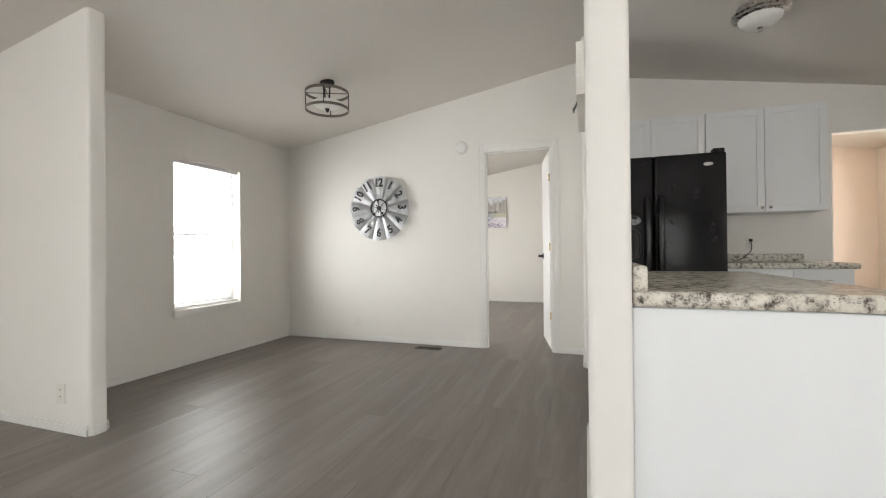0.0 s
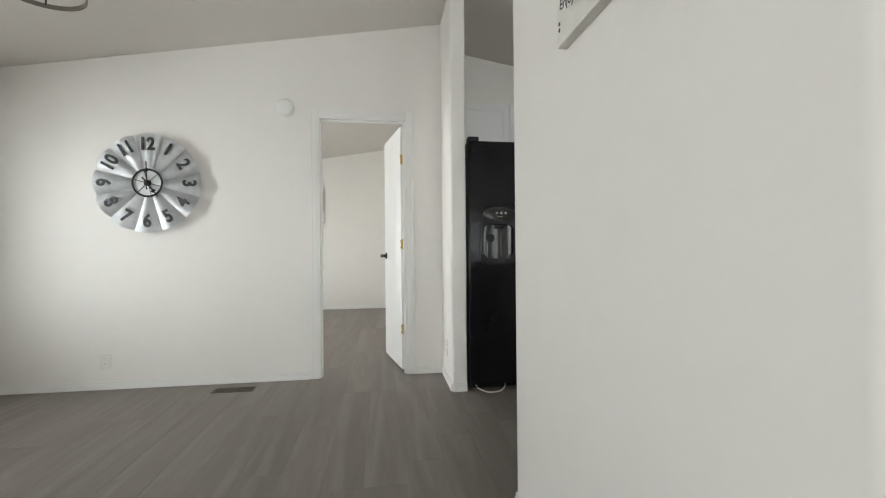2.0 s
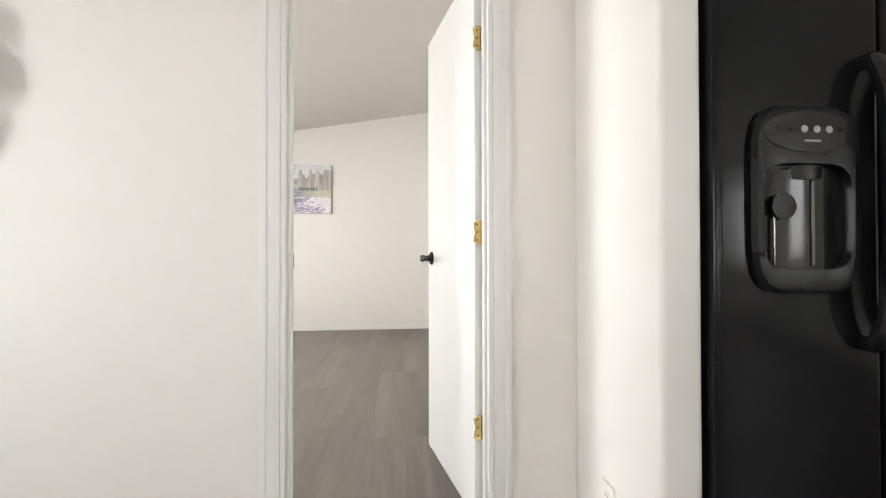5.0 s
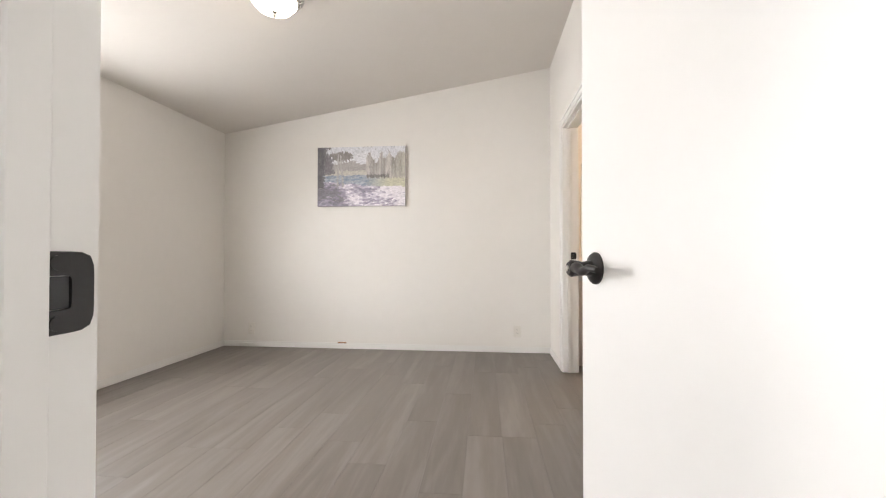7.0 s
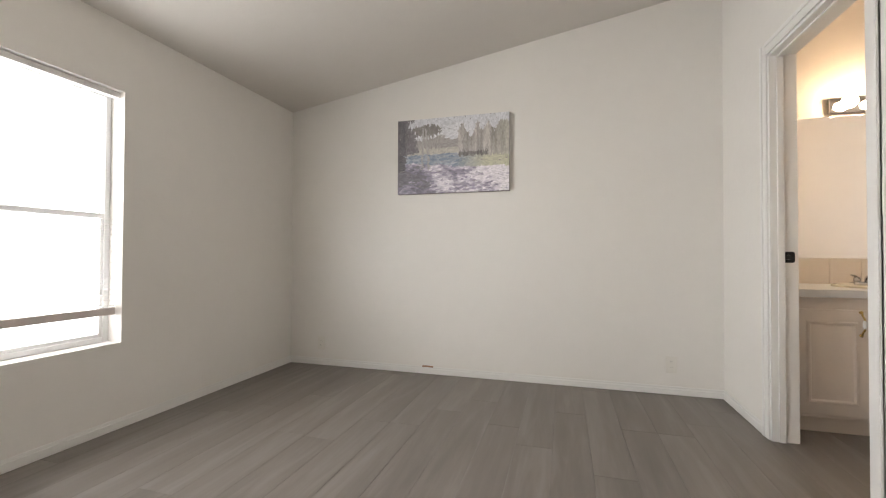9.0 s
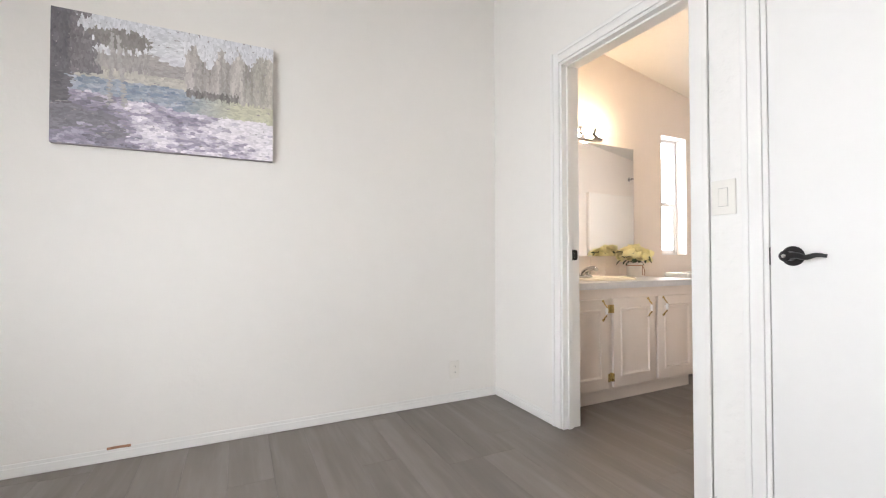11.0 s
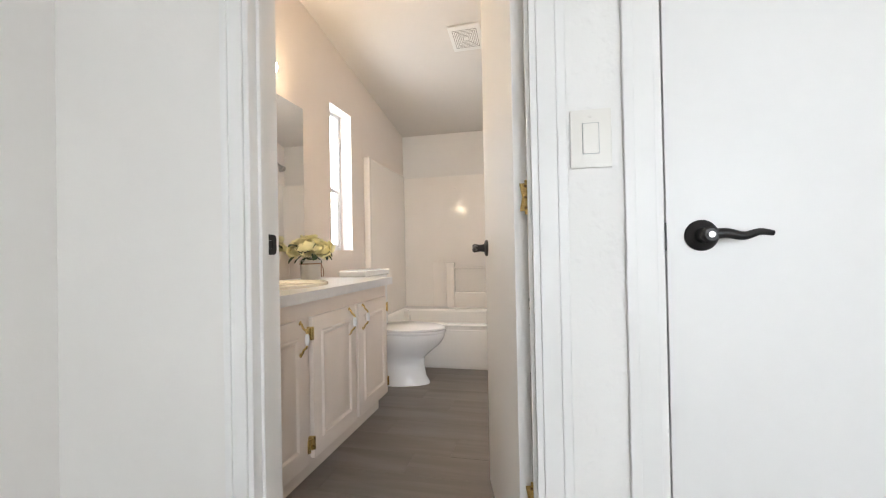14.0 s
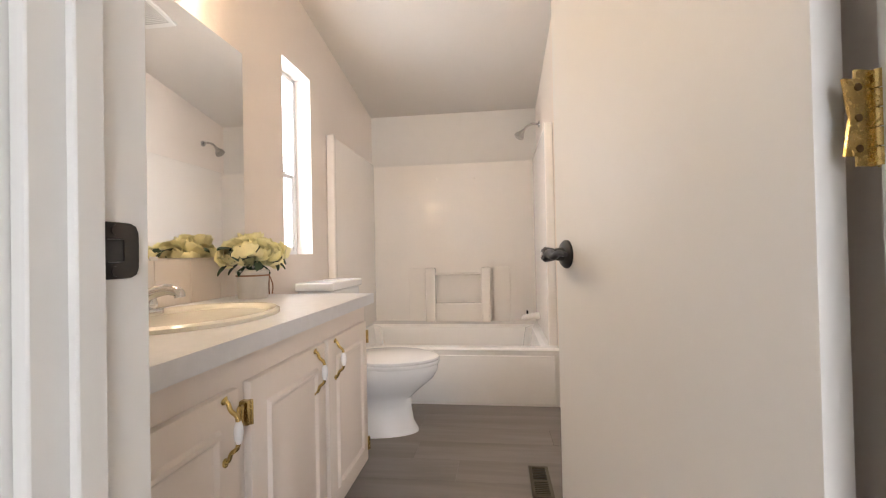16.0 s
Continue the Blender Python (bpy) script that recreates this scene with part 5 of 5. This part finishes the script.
def leaf_blade(parent, at, L):
    bm = nb()
    rows = []
    for j in range(6):
        v = j / 5
        w = 0.42 * L * math.sin(math.pi * min(1, v * 0.92 + 0.06)) * (1 - 0.25 * v)
        rows.append([bm.verts.new((s * w, v * L, 0.10 * L * abs(s) - 0.28 * L * v * v)) for s in (-1, 0, 1)])
    for a, b in zip(rows, rows[1:]):
        for i in range(2):
            bm.faces.new((a[i], a[i + 1], b[i + 1], b[i]))
    return part("leaf", bm, LEAF, parent, at=at)


th = thing("flower_pot", "cream silk roses in a small whitewashed pot with twine", "flowers", pose(1.53, 8.525, Z1))
bm = nb()
lathe(bm, [(0, 0), (0.054, 0), (0.057, 0.01), (0.060, 0.100), (0.063, 0.107), (0.061, 0.113), (0.055, 0.113), (0.053, 0.106), (0, 0.105)], 30)
part("pot", bm, POT, th)
bm = nb()
ringed(bm, (0, 0, 0.092), Matrix.Identity(3), 0.0605, 0.0035, 32, 6)
for s in (-1, 1):
    tube(bm, smooth_path([(0.036, -0.050, 0.092), (0.040 + 0.012 * s, -0.054, 0.060), (0.042 + 0.015 * s, -0.054, 0.035), (0.040 + 0.010 * s, -0.054, 0.012)], 5), 0.0025, 6)
part("twine", bm, TWINE, th, "brown twine bow")
rng = random.Random(4)
for k in range(16):
    a = 2.39996 * k
    rad = 0.012 + 0.108 * math.sqrt(k / 16)
    x, y = rad * math.cos(a) * 1.16, rad * math.sin(a) * 0.85
    z = 0.268 - 0.88 * rad + rng.uniform(-0.022, 0.022)
    m = pose(x, y, z, rng.uniform(-15, 15) - 430 * y, rng.uniform(-15, 15) + 430 * x, rng.uniform(0, 360))
    rose_bloom(th, m, rng.uniform(0.038, 0.049), k)
    bm = nb()
    tube(bm, [(x * 0.12, y * 0.12, 0.115), (x * 0.6, y * 0.6, 0.15), (x, y, z)], 0.0018, 6)
    part("stem", bm, LEAF, th)
for k in range(32):
    a = rng.uniform(0, 360)
    rad = rng.uniform(0.03, 0.098)
    leaf_blade(th, pose(rad * math.sin(radians(-a)) * 1.2, rad * math.cos(radians(a)), rng.uniform(0.120, 0.205), rng.uniform(-40, 15), rng.uniform(-25, 25), a), rng.uniform(0.045, 0.072))


def toilet(at):
    """Two-piece toilet; local y towards the back wall, origin on the floor under the bowl's front."""
    th = thing("toilet", "white two-piece toilet with its lid closed", "toilet", at)

    def egg(front, back, half, z, n=40):
        pts = []
        for i in range(n):
            a = 2 * math.pi * i / n
            c, s = math.cos(a), math.sin(a)
            y = (front + back) / 2 + (back - front) / 2 * s
            wide = half * (1 - 0.10 * (-s)) if s < 0 else half
            pts.append((c * wide, y, z))
        return pts

    def loft(bm, rings):
        vs = [[bm.verts.new(p) for p in r] for r in rings]
        n = len(vs[0])
        for a, b in zip(vs, vs[1:]):
            for i in range(n):
                j = (i + 1) % n
                bm.faces.new((a[i], a[j], b[j], b[i]))
        bm.faces.new(vs[0][::-1])
        bm.faces.new(vs[-1])
    bm = nb()
    loft(bm, [egg(0.112, 0.61, 0.122, 0.0), egg(0.114, 0.61, 0.120, 0.015), egg(0.138, 0.59, 0.104, 0.06), egg(0.150, 0.58, 0.102, 0.14), egg(0.148, 0.575, 0.106, 0.195), egg(0.100, 0.56, 0.140, 0.245), egg(0.030, 0.555, 0.172, 0.305), egg(0.006, 0.555, 0.182, 0.345), egg(0.0, 0.55, 0.184, 0.37), egg(0.004, 0.55, 0.182, 0.388)])
    part("bowl", bm, CERAMIC, th)
    bm = nb()
    loft(bm, [egg(-0.004, 0.50, 0.186, 0.389), egg(-0.008, 0.50, 0.189, 0.396), egg(-0.008, 0.50, 0.189, 0.406), egg(-0.004, 0.50, 0.186, 0.411)])
    part("seat", bm, CERAMIC, th)
    bm = nb()
    loft(bm, [egg(-0.004, 0.50, 0.186, 0.413), egg(-0.008, 0.50, 0.190, 0.418), egg(-0.006, 0.50, 0.189, 0.430), egg(0.02, 0.48, 0.165, 0.438)])
    part("lid", bm, CERAMIC, th)
    bm = nb()
    box(bm, -0.215, 0.215, 0.50, 0.69, 0.36, 0.825, 0.022, 4)
    part("tank", bm, CERAMIC, th)
    bm = nb()
    box(bm, -0.228, 0.228, 0.488, 0.695, 0.822, 0.868, 0.014, 4)
    part("tank_lid", bm, CERAMIC, th)
    bm = nb()
    tube(bm, [(-0.15, 0.50, 0.75), (-0.15, 0.478, 0.75), (-0.09, 0.472, 0.742)], 0.006, 8)
    part("flush_lever", bm, CHROME, th)
    return th


tl = toilet(pose(2.175, 7.865, 0))
tl.scale = (1, 1, 0.94)


def tub(x0, x1, y0, y1):
    """Moulded tub; world axes."""
    th = thing("bathtub", "white moulded bathtub with a plain apron", "bathtub", pose(x0, y0, 0))
    w, l, h = x1 - x0, y1 - y0, 0.355
    bm = nb()
    prof = [(0.0, 0.0), (0.008, h - 0.035), (0.0, h - 0.012), (0.014, h), (0.075, h), (0.10, h - 0.02), (0.14, 0.10)]
    rings = []
    for k, (o, z) in enumerate(prof):
        ob = o if k < 4 else o * 1.0
        back = 0.0 if k < 4 else o + 0.12
        rings.append([(ob, ob if k > 3 else 0.0, z), (w - back, ob if k > 3 else 0.0, z), (w - back, l - (ob if k > 3 else 0.0), z), (ob, l - (ob if k > 3 else 0.0), z)])
    vs = [[bm.verts.new(p) for p in r] for r in rings]
    for a, b in zip(vs, vs[1:]):
        for i in range(4):
            j = (i + 1) % 4
            bm.faces.new((a[i], a[j], b[j], b[i]))
    bm.faces.new(vs[-1])
    bmesh.ops.bevel(bm, geom=[e for e in bm.edges if abs(e.verts[0].co.z - e.verts[1].co.z) > 0.15 and e.verts[0].co.x > 0.05], offset=0.05, segments=4, affect="EDGES")
    part("shell", bm, TUBMAT, th)
    bm = nb()
    box(bm, -0.004, 0.012, 0.03, l - 0.03, 0.012, h - 0.045, 0.006, 3)
    part("apron", bm, TUBMAT, th)
    return th


TX = 2.572
tub(TX, EAST - 0.095, 7.167, NORTH - 0.002)
th = thing("tub_surround", "glossy cream fibreglass tub surround with moulded shelves", "tub surround", pose(EAST - 0.10, 7.165, 0.351))
T = 1.40
bm = nb()
box(bm, 0.0, 0.099, 0.002, NORTH - 7.165 - 0.002, 0.0, T, 0.004, 2)
part("back_panel", bm, FIBRE, th)
for y0, y1 in ((0.002, 0.045), (NORTH - 7.165 - 0.045, NORTH - 7.165 - 0.002)):
    bm = nb()
    box(bm, -0.96, 0.004, y0, y1, -0.0, T + 0.02, 0.008, 3)
    box(bm, -0.985, -0.945, y0 - 0.0 if y0 < 0.01 else y0 - 0.012, y1 + 0.012 if y0 < 0.01 else y1, -0.348, T + 0.03, 0.010, 3)
    part("side_panel", bm, FIBRE, th)
yt0, yt1 = 1.001, 0.480
bm = nb()
box(bm, -0.085, 0.002, yt0 - 0.088, yt0, 0.0, 0.476, 0.018, 4)
part("shelf_column", bm, FIBRE, th)
bm = nb()
box(bm, -0.085, 0.002, yt1 - 0.05, yt1 + 0.03, 0.0, 0.476, 0.018, 4)
part("shelf_column", bm, FIBRE, th)
bm = nb()
box(bm, -0.060, 0.002, yt1 + 0.02, yt0 - 0.075, 0.0, 0.165, 0.012, 3)
part("shelf_ledge", bm, FIBRE, th)
bm = nb()
cyl(bm, (-0.05, yt1 + 0.02, 0.42), (-0.05, yt0 - 0.075, 0.42), 0.011, seg=14)
part("grab_bar", bm, FIBRE, th)
# shallow plates added on the smooth wall for the darker reflected rectangles
for y in (yt0 + 0.080, yt1 - 0.15):
    bm = nb()
    box(bm, -0.012, 0.002, y - 0.07, y + 0.08, 0.0, 0.476, 0.006, 3)
    part("relief_plate", bm, FIBRE, th)
for y in (0.55, 0.90):
    bm = nb()
    lathe(bm, [(0, 0), (0.012, 0), (0.010, 0.004), (0, 0.005)], 14, pose(0.001, y, 1.27, 0, -90, 0))
    part("screw_cap", bm, FIBRE, th)


# shower head and tub spout on the south end
th = thing("shower_head", "chrome shower head on a bent arm", "shower head", pose(3.46, 7.165, 1.985))
bm = nb()
lathe(bm, [(0, 0), (0.028, 0), (0.024, 0.008), (0.010, 0.012), (0, 0.012)], 20, pose(0, 0, 0.02, -90, 0, 0))
part("flange", bm, CHROME, th)
bm = nb()
tube(bm, smooth_path([(0, 0, 0.02), (0, 0.05, 0.025), (0, 0.10, 0.005), (0, 0.135, -0.035)], 6), 0.0095, 12)
part("arm", bm, CHROME, th)
bm = nb()
lathe(bm, [(0.012, 0.03), (0.018, 0.012), (0.022, 0.0), (0.040, -0.025), (0.042, -0.045), (0.034, -0.050), (0, -0.050)], 26, pose(0, 0.145, -0.045, 38, 0, 0))
part("head", bm, CHROME, th)
th = thing("tub_spout", "cream tub spout below a round valve handle", "faucet", pose(3.35, 7.212, 0.44))
bm = nb()
tube(bm, [(0, 0, 0.0), (0, 0.06, 0.0), (0, 0.12, -0.012), (0, 0.13, -0.03)], [0.030, 0.026, 0.022, 0.018], 16)
part("spout", bm, FIBRE, th)
bm = nb()
box(bm, -0.006, 0.006, 0.085, 0.10, 0.012, 0.045, 0.003, 2)
part("diverter", bm, BLACK_PLASTIC, th)

# exhaust fan grille, following the ceiling
fx = 2.265
th = thing("exhaust_fan", "square white bathroom exhaust fan grille on the ceiling", "fan", pose(fx, 7.68, zc(fx), 0, math.degrees(math.atan(0.1745)), 0))
bm = nb()
box(bm, -0.135, 0.135, -0.115, 0.115, -0.018, -0.001, 0.006, 2)
part("grille_plate", bm, PLASTIC, th)
for k in range(6):
    s = 0.022 + k * 0.013
    bm = nb()
    for x0, x1, y0, y1 in ((-s * 1.1, s * 1.1, -s, -s + 0.004), (-s * 1.1, s * 1.1, s - 0.004, s), (-s * 1.1, -s * 1.1 + 0.004, -s, s), (s * 1.1 - 0.004, s * 1.1, -s, s)):
        box(bm, x0, x1, y0, y1, -0.0195, -0.0178)
    part("slot_ring", bm, GRILLE, th)

# ---- bedroom ----
# light switch between the two doors
th = thing("light_switch", "ivory rocker light switch on the textured wall", "switch", pose(0.24, 7.068, 1.172, 0, 0, 90))
bm = nb()
box(bm, -0.043, 0.043, 0, 0.0075, -0.064, 0.064, 0.003, 2)
part("cover_plate", bm, IVORY, th)
bm = nb()
box(bm, -0.0175, 0.0175, 0.004, 0.0085, -0.034, 0.034, 0.001, 1)
part("rocker_frame", bm, SEAM, th)
bm = nb()
box(bm, -0.0165, 0.0165, 0.004, 0.0105, -0.033, 0.033, 0.003, 2)
part("rocker", bm, IVORY, th)
for z in (-0.048, 0.048):
    bm = nb()
    cyl(bm, (0, 0.0065, z), (0, 0.0083, z), 0.0035, seg=10)
    part("screw", bm, IVORY, th)


def landscape(u, v, rng):
    """Colour of the canvas at u, v: pale sky, far wood, birch grove, blue water, lavender field."""
    n1 = noise.noise(Vector((u * 5, v * 7, 0.3)))
    n2 = noise.noise(Vector((u * 18, v * 30, 4.1))) * 0.6 + noise.noise(Vector((u * 42, v * 60, 7.7))) * 0.4
    V = Vector
    if v > 0.60:
        c = V((0.57, 0.575, 0.60)) + V((0.06, 0.06, 0.05)) * n1
        if v < 0.73 + 0.06 * n1 + 0.04 * n2:
            c = V((0.33, 0.30, 0.29)) + V((0.06, 0.06, 0.05)) * n2
    elif v > 0.52:
        c = V((0.44, 0.42, 0.36)) + V((0.08, 0.07, 0.06)) * n2
    else:
        edge = 0.40 - 0.10 * u + 0.05 * n1
        if v > edge:
            c = V((0.17, 0.22, 0.31)).lerp(V((0.42, 0.44, 0.48)), max(0, min(1, 0.35 + 1.3 * n2)))
            if u > 0.55:
                c = c.lerp(V((0.47, 0.46, 0.33)), min(1, (u - 0.55) * 4))
        else:
            k = 0.55 + 0.8 * n2 + 0.5 * n1 + 0.7 * (u - 0.45) - 0.4 * abs(v - 0.22)
            lav, pale, dark = V((0.30, 0.26, 0.36)), V((0.66, 0.62, 0.66)), V((0.15, 0.14, 0.18))
            c = dark.lerp(lav, max(0, min(1, k * 2.4))) if k < 0.42 else lav.lerp(pale, max(0, min(1, (k - 0.42) * 2.6)))
    if u > 0.56 + 0.03 * n2 and 0.47 < v < 0.92 - 0.30 * abs(noise.noise(Vector((u * 11, 0.5, 2.0)))) - 0.05 * n2:
        stripe = noise.noise(Vector((u * 40, v * 2.0, 9.0)))
        c = (V((0.36, 0.33, 0.31)) + V((0.26, 0.25, 0.24)) * stripe).lerp(V((0.42, 0.40, 0.33)), max(0, min(1, (u - 0.76) * 2.6)))
        if v < 0.53 and u < 0.82:
            c = c * 0.5
    crown = (u - 0.27) ** 2 * 3.0 + (v - 0.84) ** 2 * 9.0
    if crown < 0.055 + 0.05 * n2:
        c = V((0.22, 0.20, 0.185)) + V((0.07, 0.07, 0.06)) * n2
    if u < 0.17 + 0.12 * n1 + 0.08 * n2 and v > 0.52 + 0.12 * n1:
        c = V((0.17, 0.155, 0.165)) + V((0.08, 0.08, 0.08)) * n2
    if u < 0.075 + 0.02 * n2 and v > 0.18:
        c = V((0.12, 0.11, 0.125)) + V((0.05, 0.05, 0.05)) * n2
    for tu, lean in ((0.235, 0.02), (0.285, -0.05)):
        if abs(u - tu - lean * (v - 0.5)) < 0.008 and 0.30 < v < 0.88:
            c = V((0.36, 0.34, 0.33))
    if 0.10 + 0.06 * n1 < v < 0.30 + 0.14 * n1 + 0.10 * n2 and u < 0.24 + 0.26 * n2 - 0.20 * n1:
        c = V((0.17, 0.16, 0.185)) + V((0.06, 0.06, 0.07)) * n2
    grey = (c[0] + c[1] + c[2]) / 3
    c = c * 0.78 + V((grey, grey * 0.97, grey * 0.97)) * 0.22
    return c * 0.95 + V((0.008, 0.008, 0.008))


th = thing("canvas_painting", "impressionist lavender field landscape on stretched canvas", "painting", pose(-1.67, 8.605, 1.775, 0, 0, 180))
CW, CH = 0.925, 0.612
bm = nb()
box(bm, -CW / 2, CW / 2, 0.001, 0.036, -CH / 2, CH / 2, 0.003, 2)
part("stretched_canvas", bm, CANVAS, th)
rng = random.Random(11)
verts, faces, cols = [], [], []


def dab(cx, cz, lx, lz, ang, y, col):
    c, s = math.cos(ang), math.sin(ang)
    i = len(verts)
    for a, b in ((-1, -0.55), (-0.4, -1), (0.5, -1), (1, -0.4), (0.9, 0.6), (0.2, 1), (-0.7, 0.9)):
        px, pz = a * lx * c - b * lz * s, a * lx * s + b * lz * c
        verts.append((max(-CW / 2 + 0.001, min(CW / 2 - 0.001, cx + px)), y, max(-CH / 2 + 0.001, min(CH / 2 - 0.001, cz + pz))))
    faces.append(tuple(range(i, i + 7)))
    cols.extend([col] * 7)


for layer, (nx, nz, sz) in enumerate(((40, 28, 0.019), (84, 58, 0.0085))):
    for i in range(nx):
        for j in range(nz):
            u, v = (i + rng.random()) / nx, (j + rng.random()) / nz
            c = landscape(u, v, rng)
            k = rng.uniform(0.86, 1.16) * 1.28
            up = (u > 0.55 and v > 0.46) or (v > 0.55 and u < 0.4)
            ang = rng.uniform(1.2, 1.9) if up else rng.uniform(-0.35, 0.35)
            dab((0.5 - u) * CW, (v - 0.5) * CH, sz * rng.uniform(0.9, 1.7), sz * rng.uniform(0.4, 0.7), ang, 0.0362 + layer * 0.0004 + 0.0003 * rng.random(), (max(0.01, c.x * k), max(0.01, c.y * k), max(0.01, c.z * k), 1))
me = bpy.data.meshes.new("paint_layer")
me.from_pydata(verts, [], faces)
att = me.color_attributes.new("dab", "FLOAT_COLOR", "POINT")
att.data.foreach_set("color", [x for c in cols for x in c])
me.materials.append(OIL)
pl = new("paint_layer", me)
pl.parent = th
tagged(pl, "loose oil brush strokes in lavender, grey and blue")

# a small cable stub at the foot of the bedroom wall
th = thing("cable_stub", "short beige cable end on the bedroom baseboard", "cable", pose(-1.87, 8.594, 0.062))
bm = nb()
tube(bm, [(-0.045, -0.004, 0), (0.0, -0.008, 0.003), (0.045, -0.004, 0.0)], 0.006, 8)
part("cable", bm, TWINE, th)

# ---- floor planks ----
PW, PL, PT = 0.182, 1.22, 0.006
shared = {}


def plank_mesh(w, l):
    key = (round(w, 3), round(l, 3))
    if key not in shared:
        g, c = 0.0003, 0.0008
        vs = []
        for o, z in ((g, -PT), (g, -c), (g + c, 0.0)):
            vs += [(o, o, z), (w - o, o, z), (w - o, l - o, z), (o, l - o, z)]
        fs = [(8, 9, 10, 11)]
        for a in (0, 4):
            for i in range(4):
                j = (i + 1) % 4
                fs.append((a + i, a + j, a + 4 + j, a + 4 + i))
        me = bpy.data.meshes.new("plank")
        me.from_pydata(vs, [], fs)
        me.materials.append(PLANK)
        shared[key] = me
    return shared[key]


rng = random.Random(21)
far_v, far_f = [], []
x = WEST - 0.05
while x < EAST:
    w = min(PW, EAST + 0.05 - x)
    y = SOUTH - rng.uniform(0.1, 1.1)
    while y < NORTH:
        l = min(PL, NORTH + 0.05 - y)
        yc = y + l / 2
        near = (x < 0.25 and yc > 1.4) or (x >= 0.25 and (yc > 7.0 or (x < 2.6 and 1.6 < yc < 5.1)))
        if near and l > 0.05:
            ob = new("plank", plank_mesh(w, l))
            ob.location = (x, y, 0)
            ob.parent = floor
        elif l > 0.05:
            i = len(far_v)
            g = 0.001
            far_v += [(x + g, y + g, 0), (x + w - g, y + g, 0), (x + w - g, y + l - g, 0), (x + g, y + l - g, 0)]
            far_f.append((i, i + 1, i + 2, i + 3))
        y += PL
    x += PW
me = bpy.data.meshes.new("far_planks")
me.from_pydata(far_v, [], far_f)
me.materials.append(PLANK)
fp = new("far_planks", me)
fp.parent = floor
tagged(fp, "grey-brown vinyl planks of the far rooms", kind="stuff")
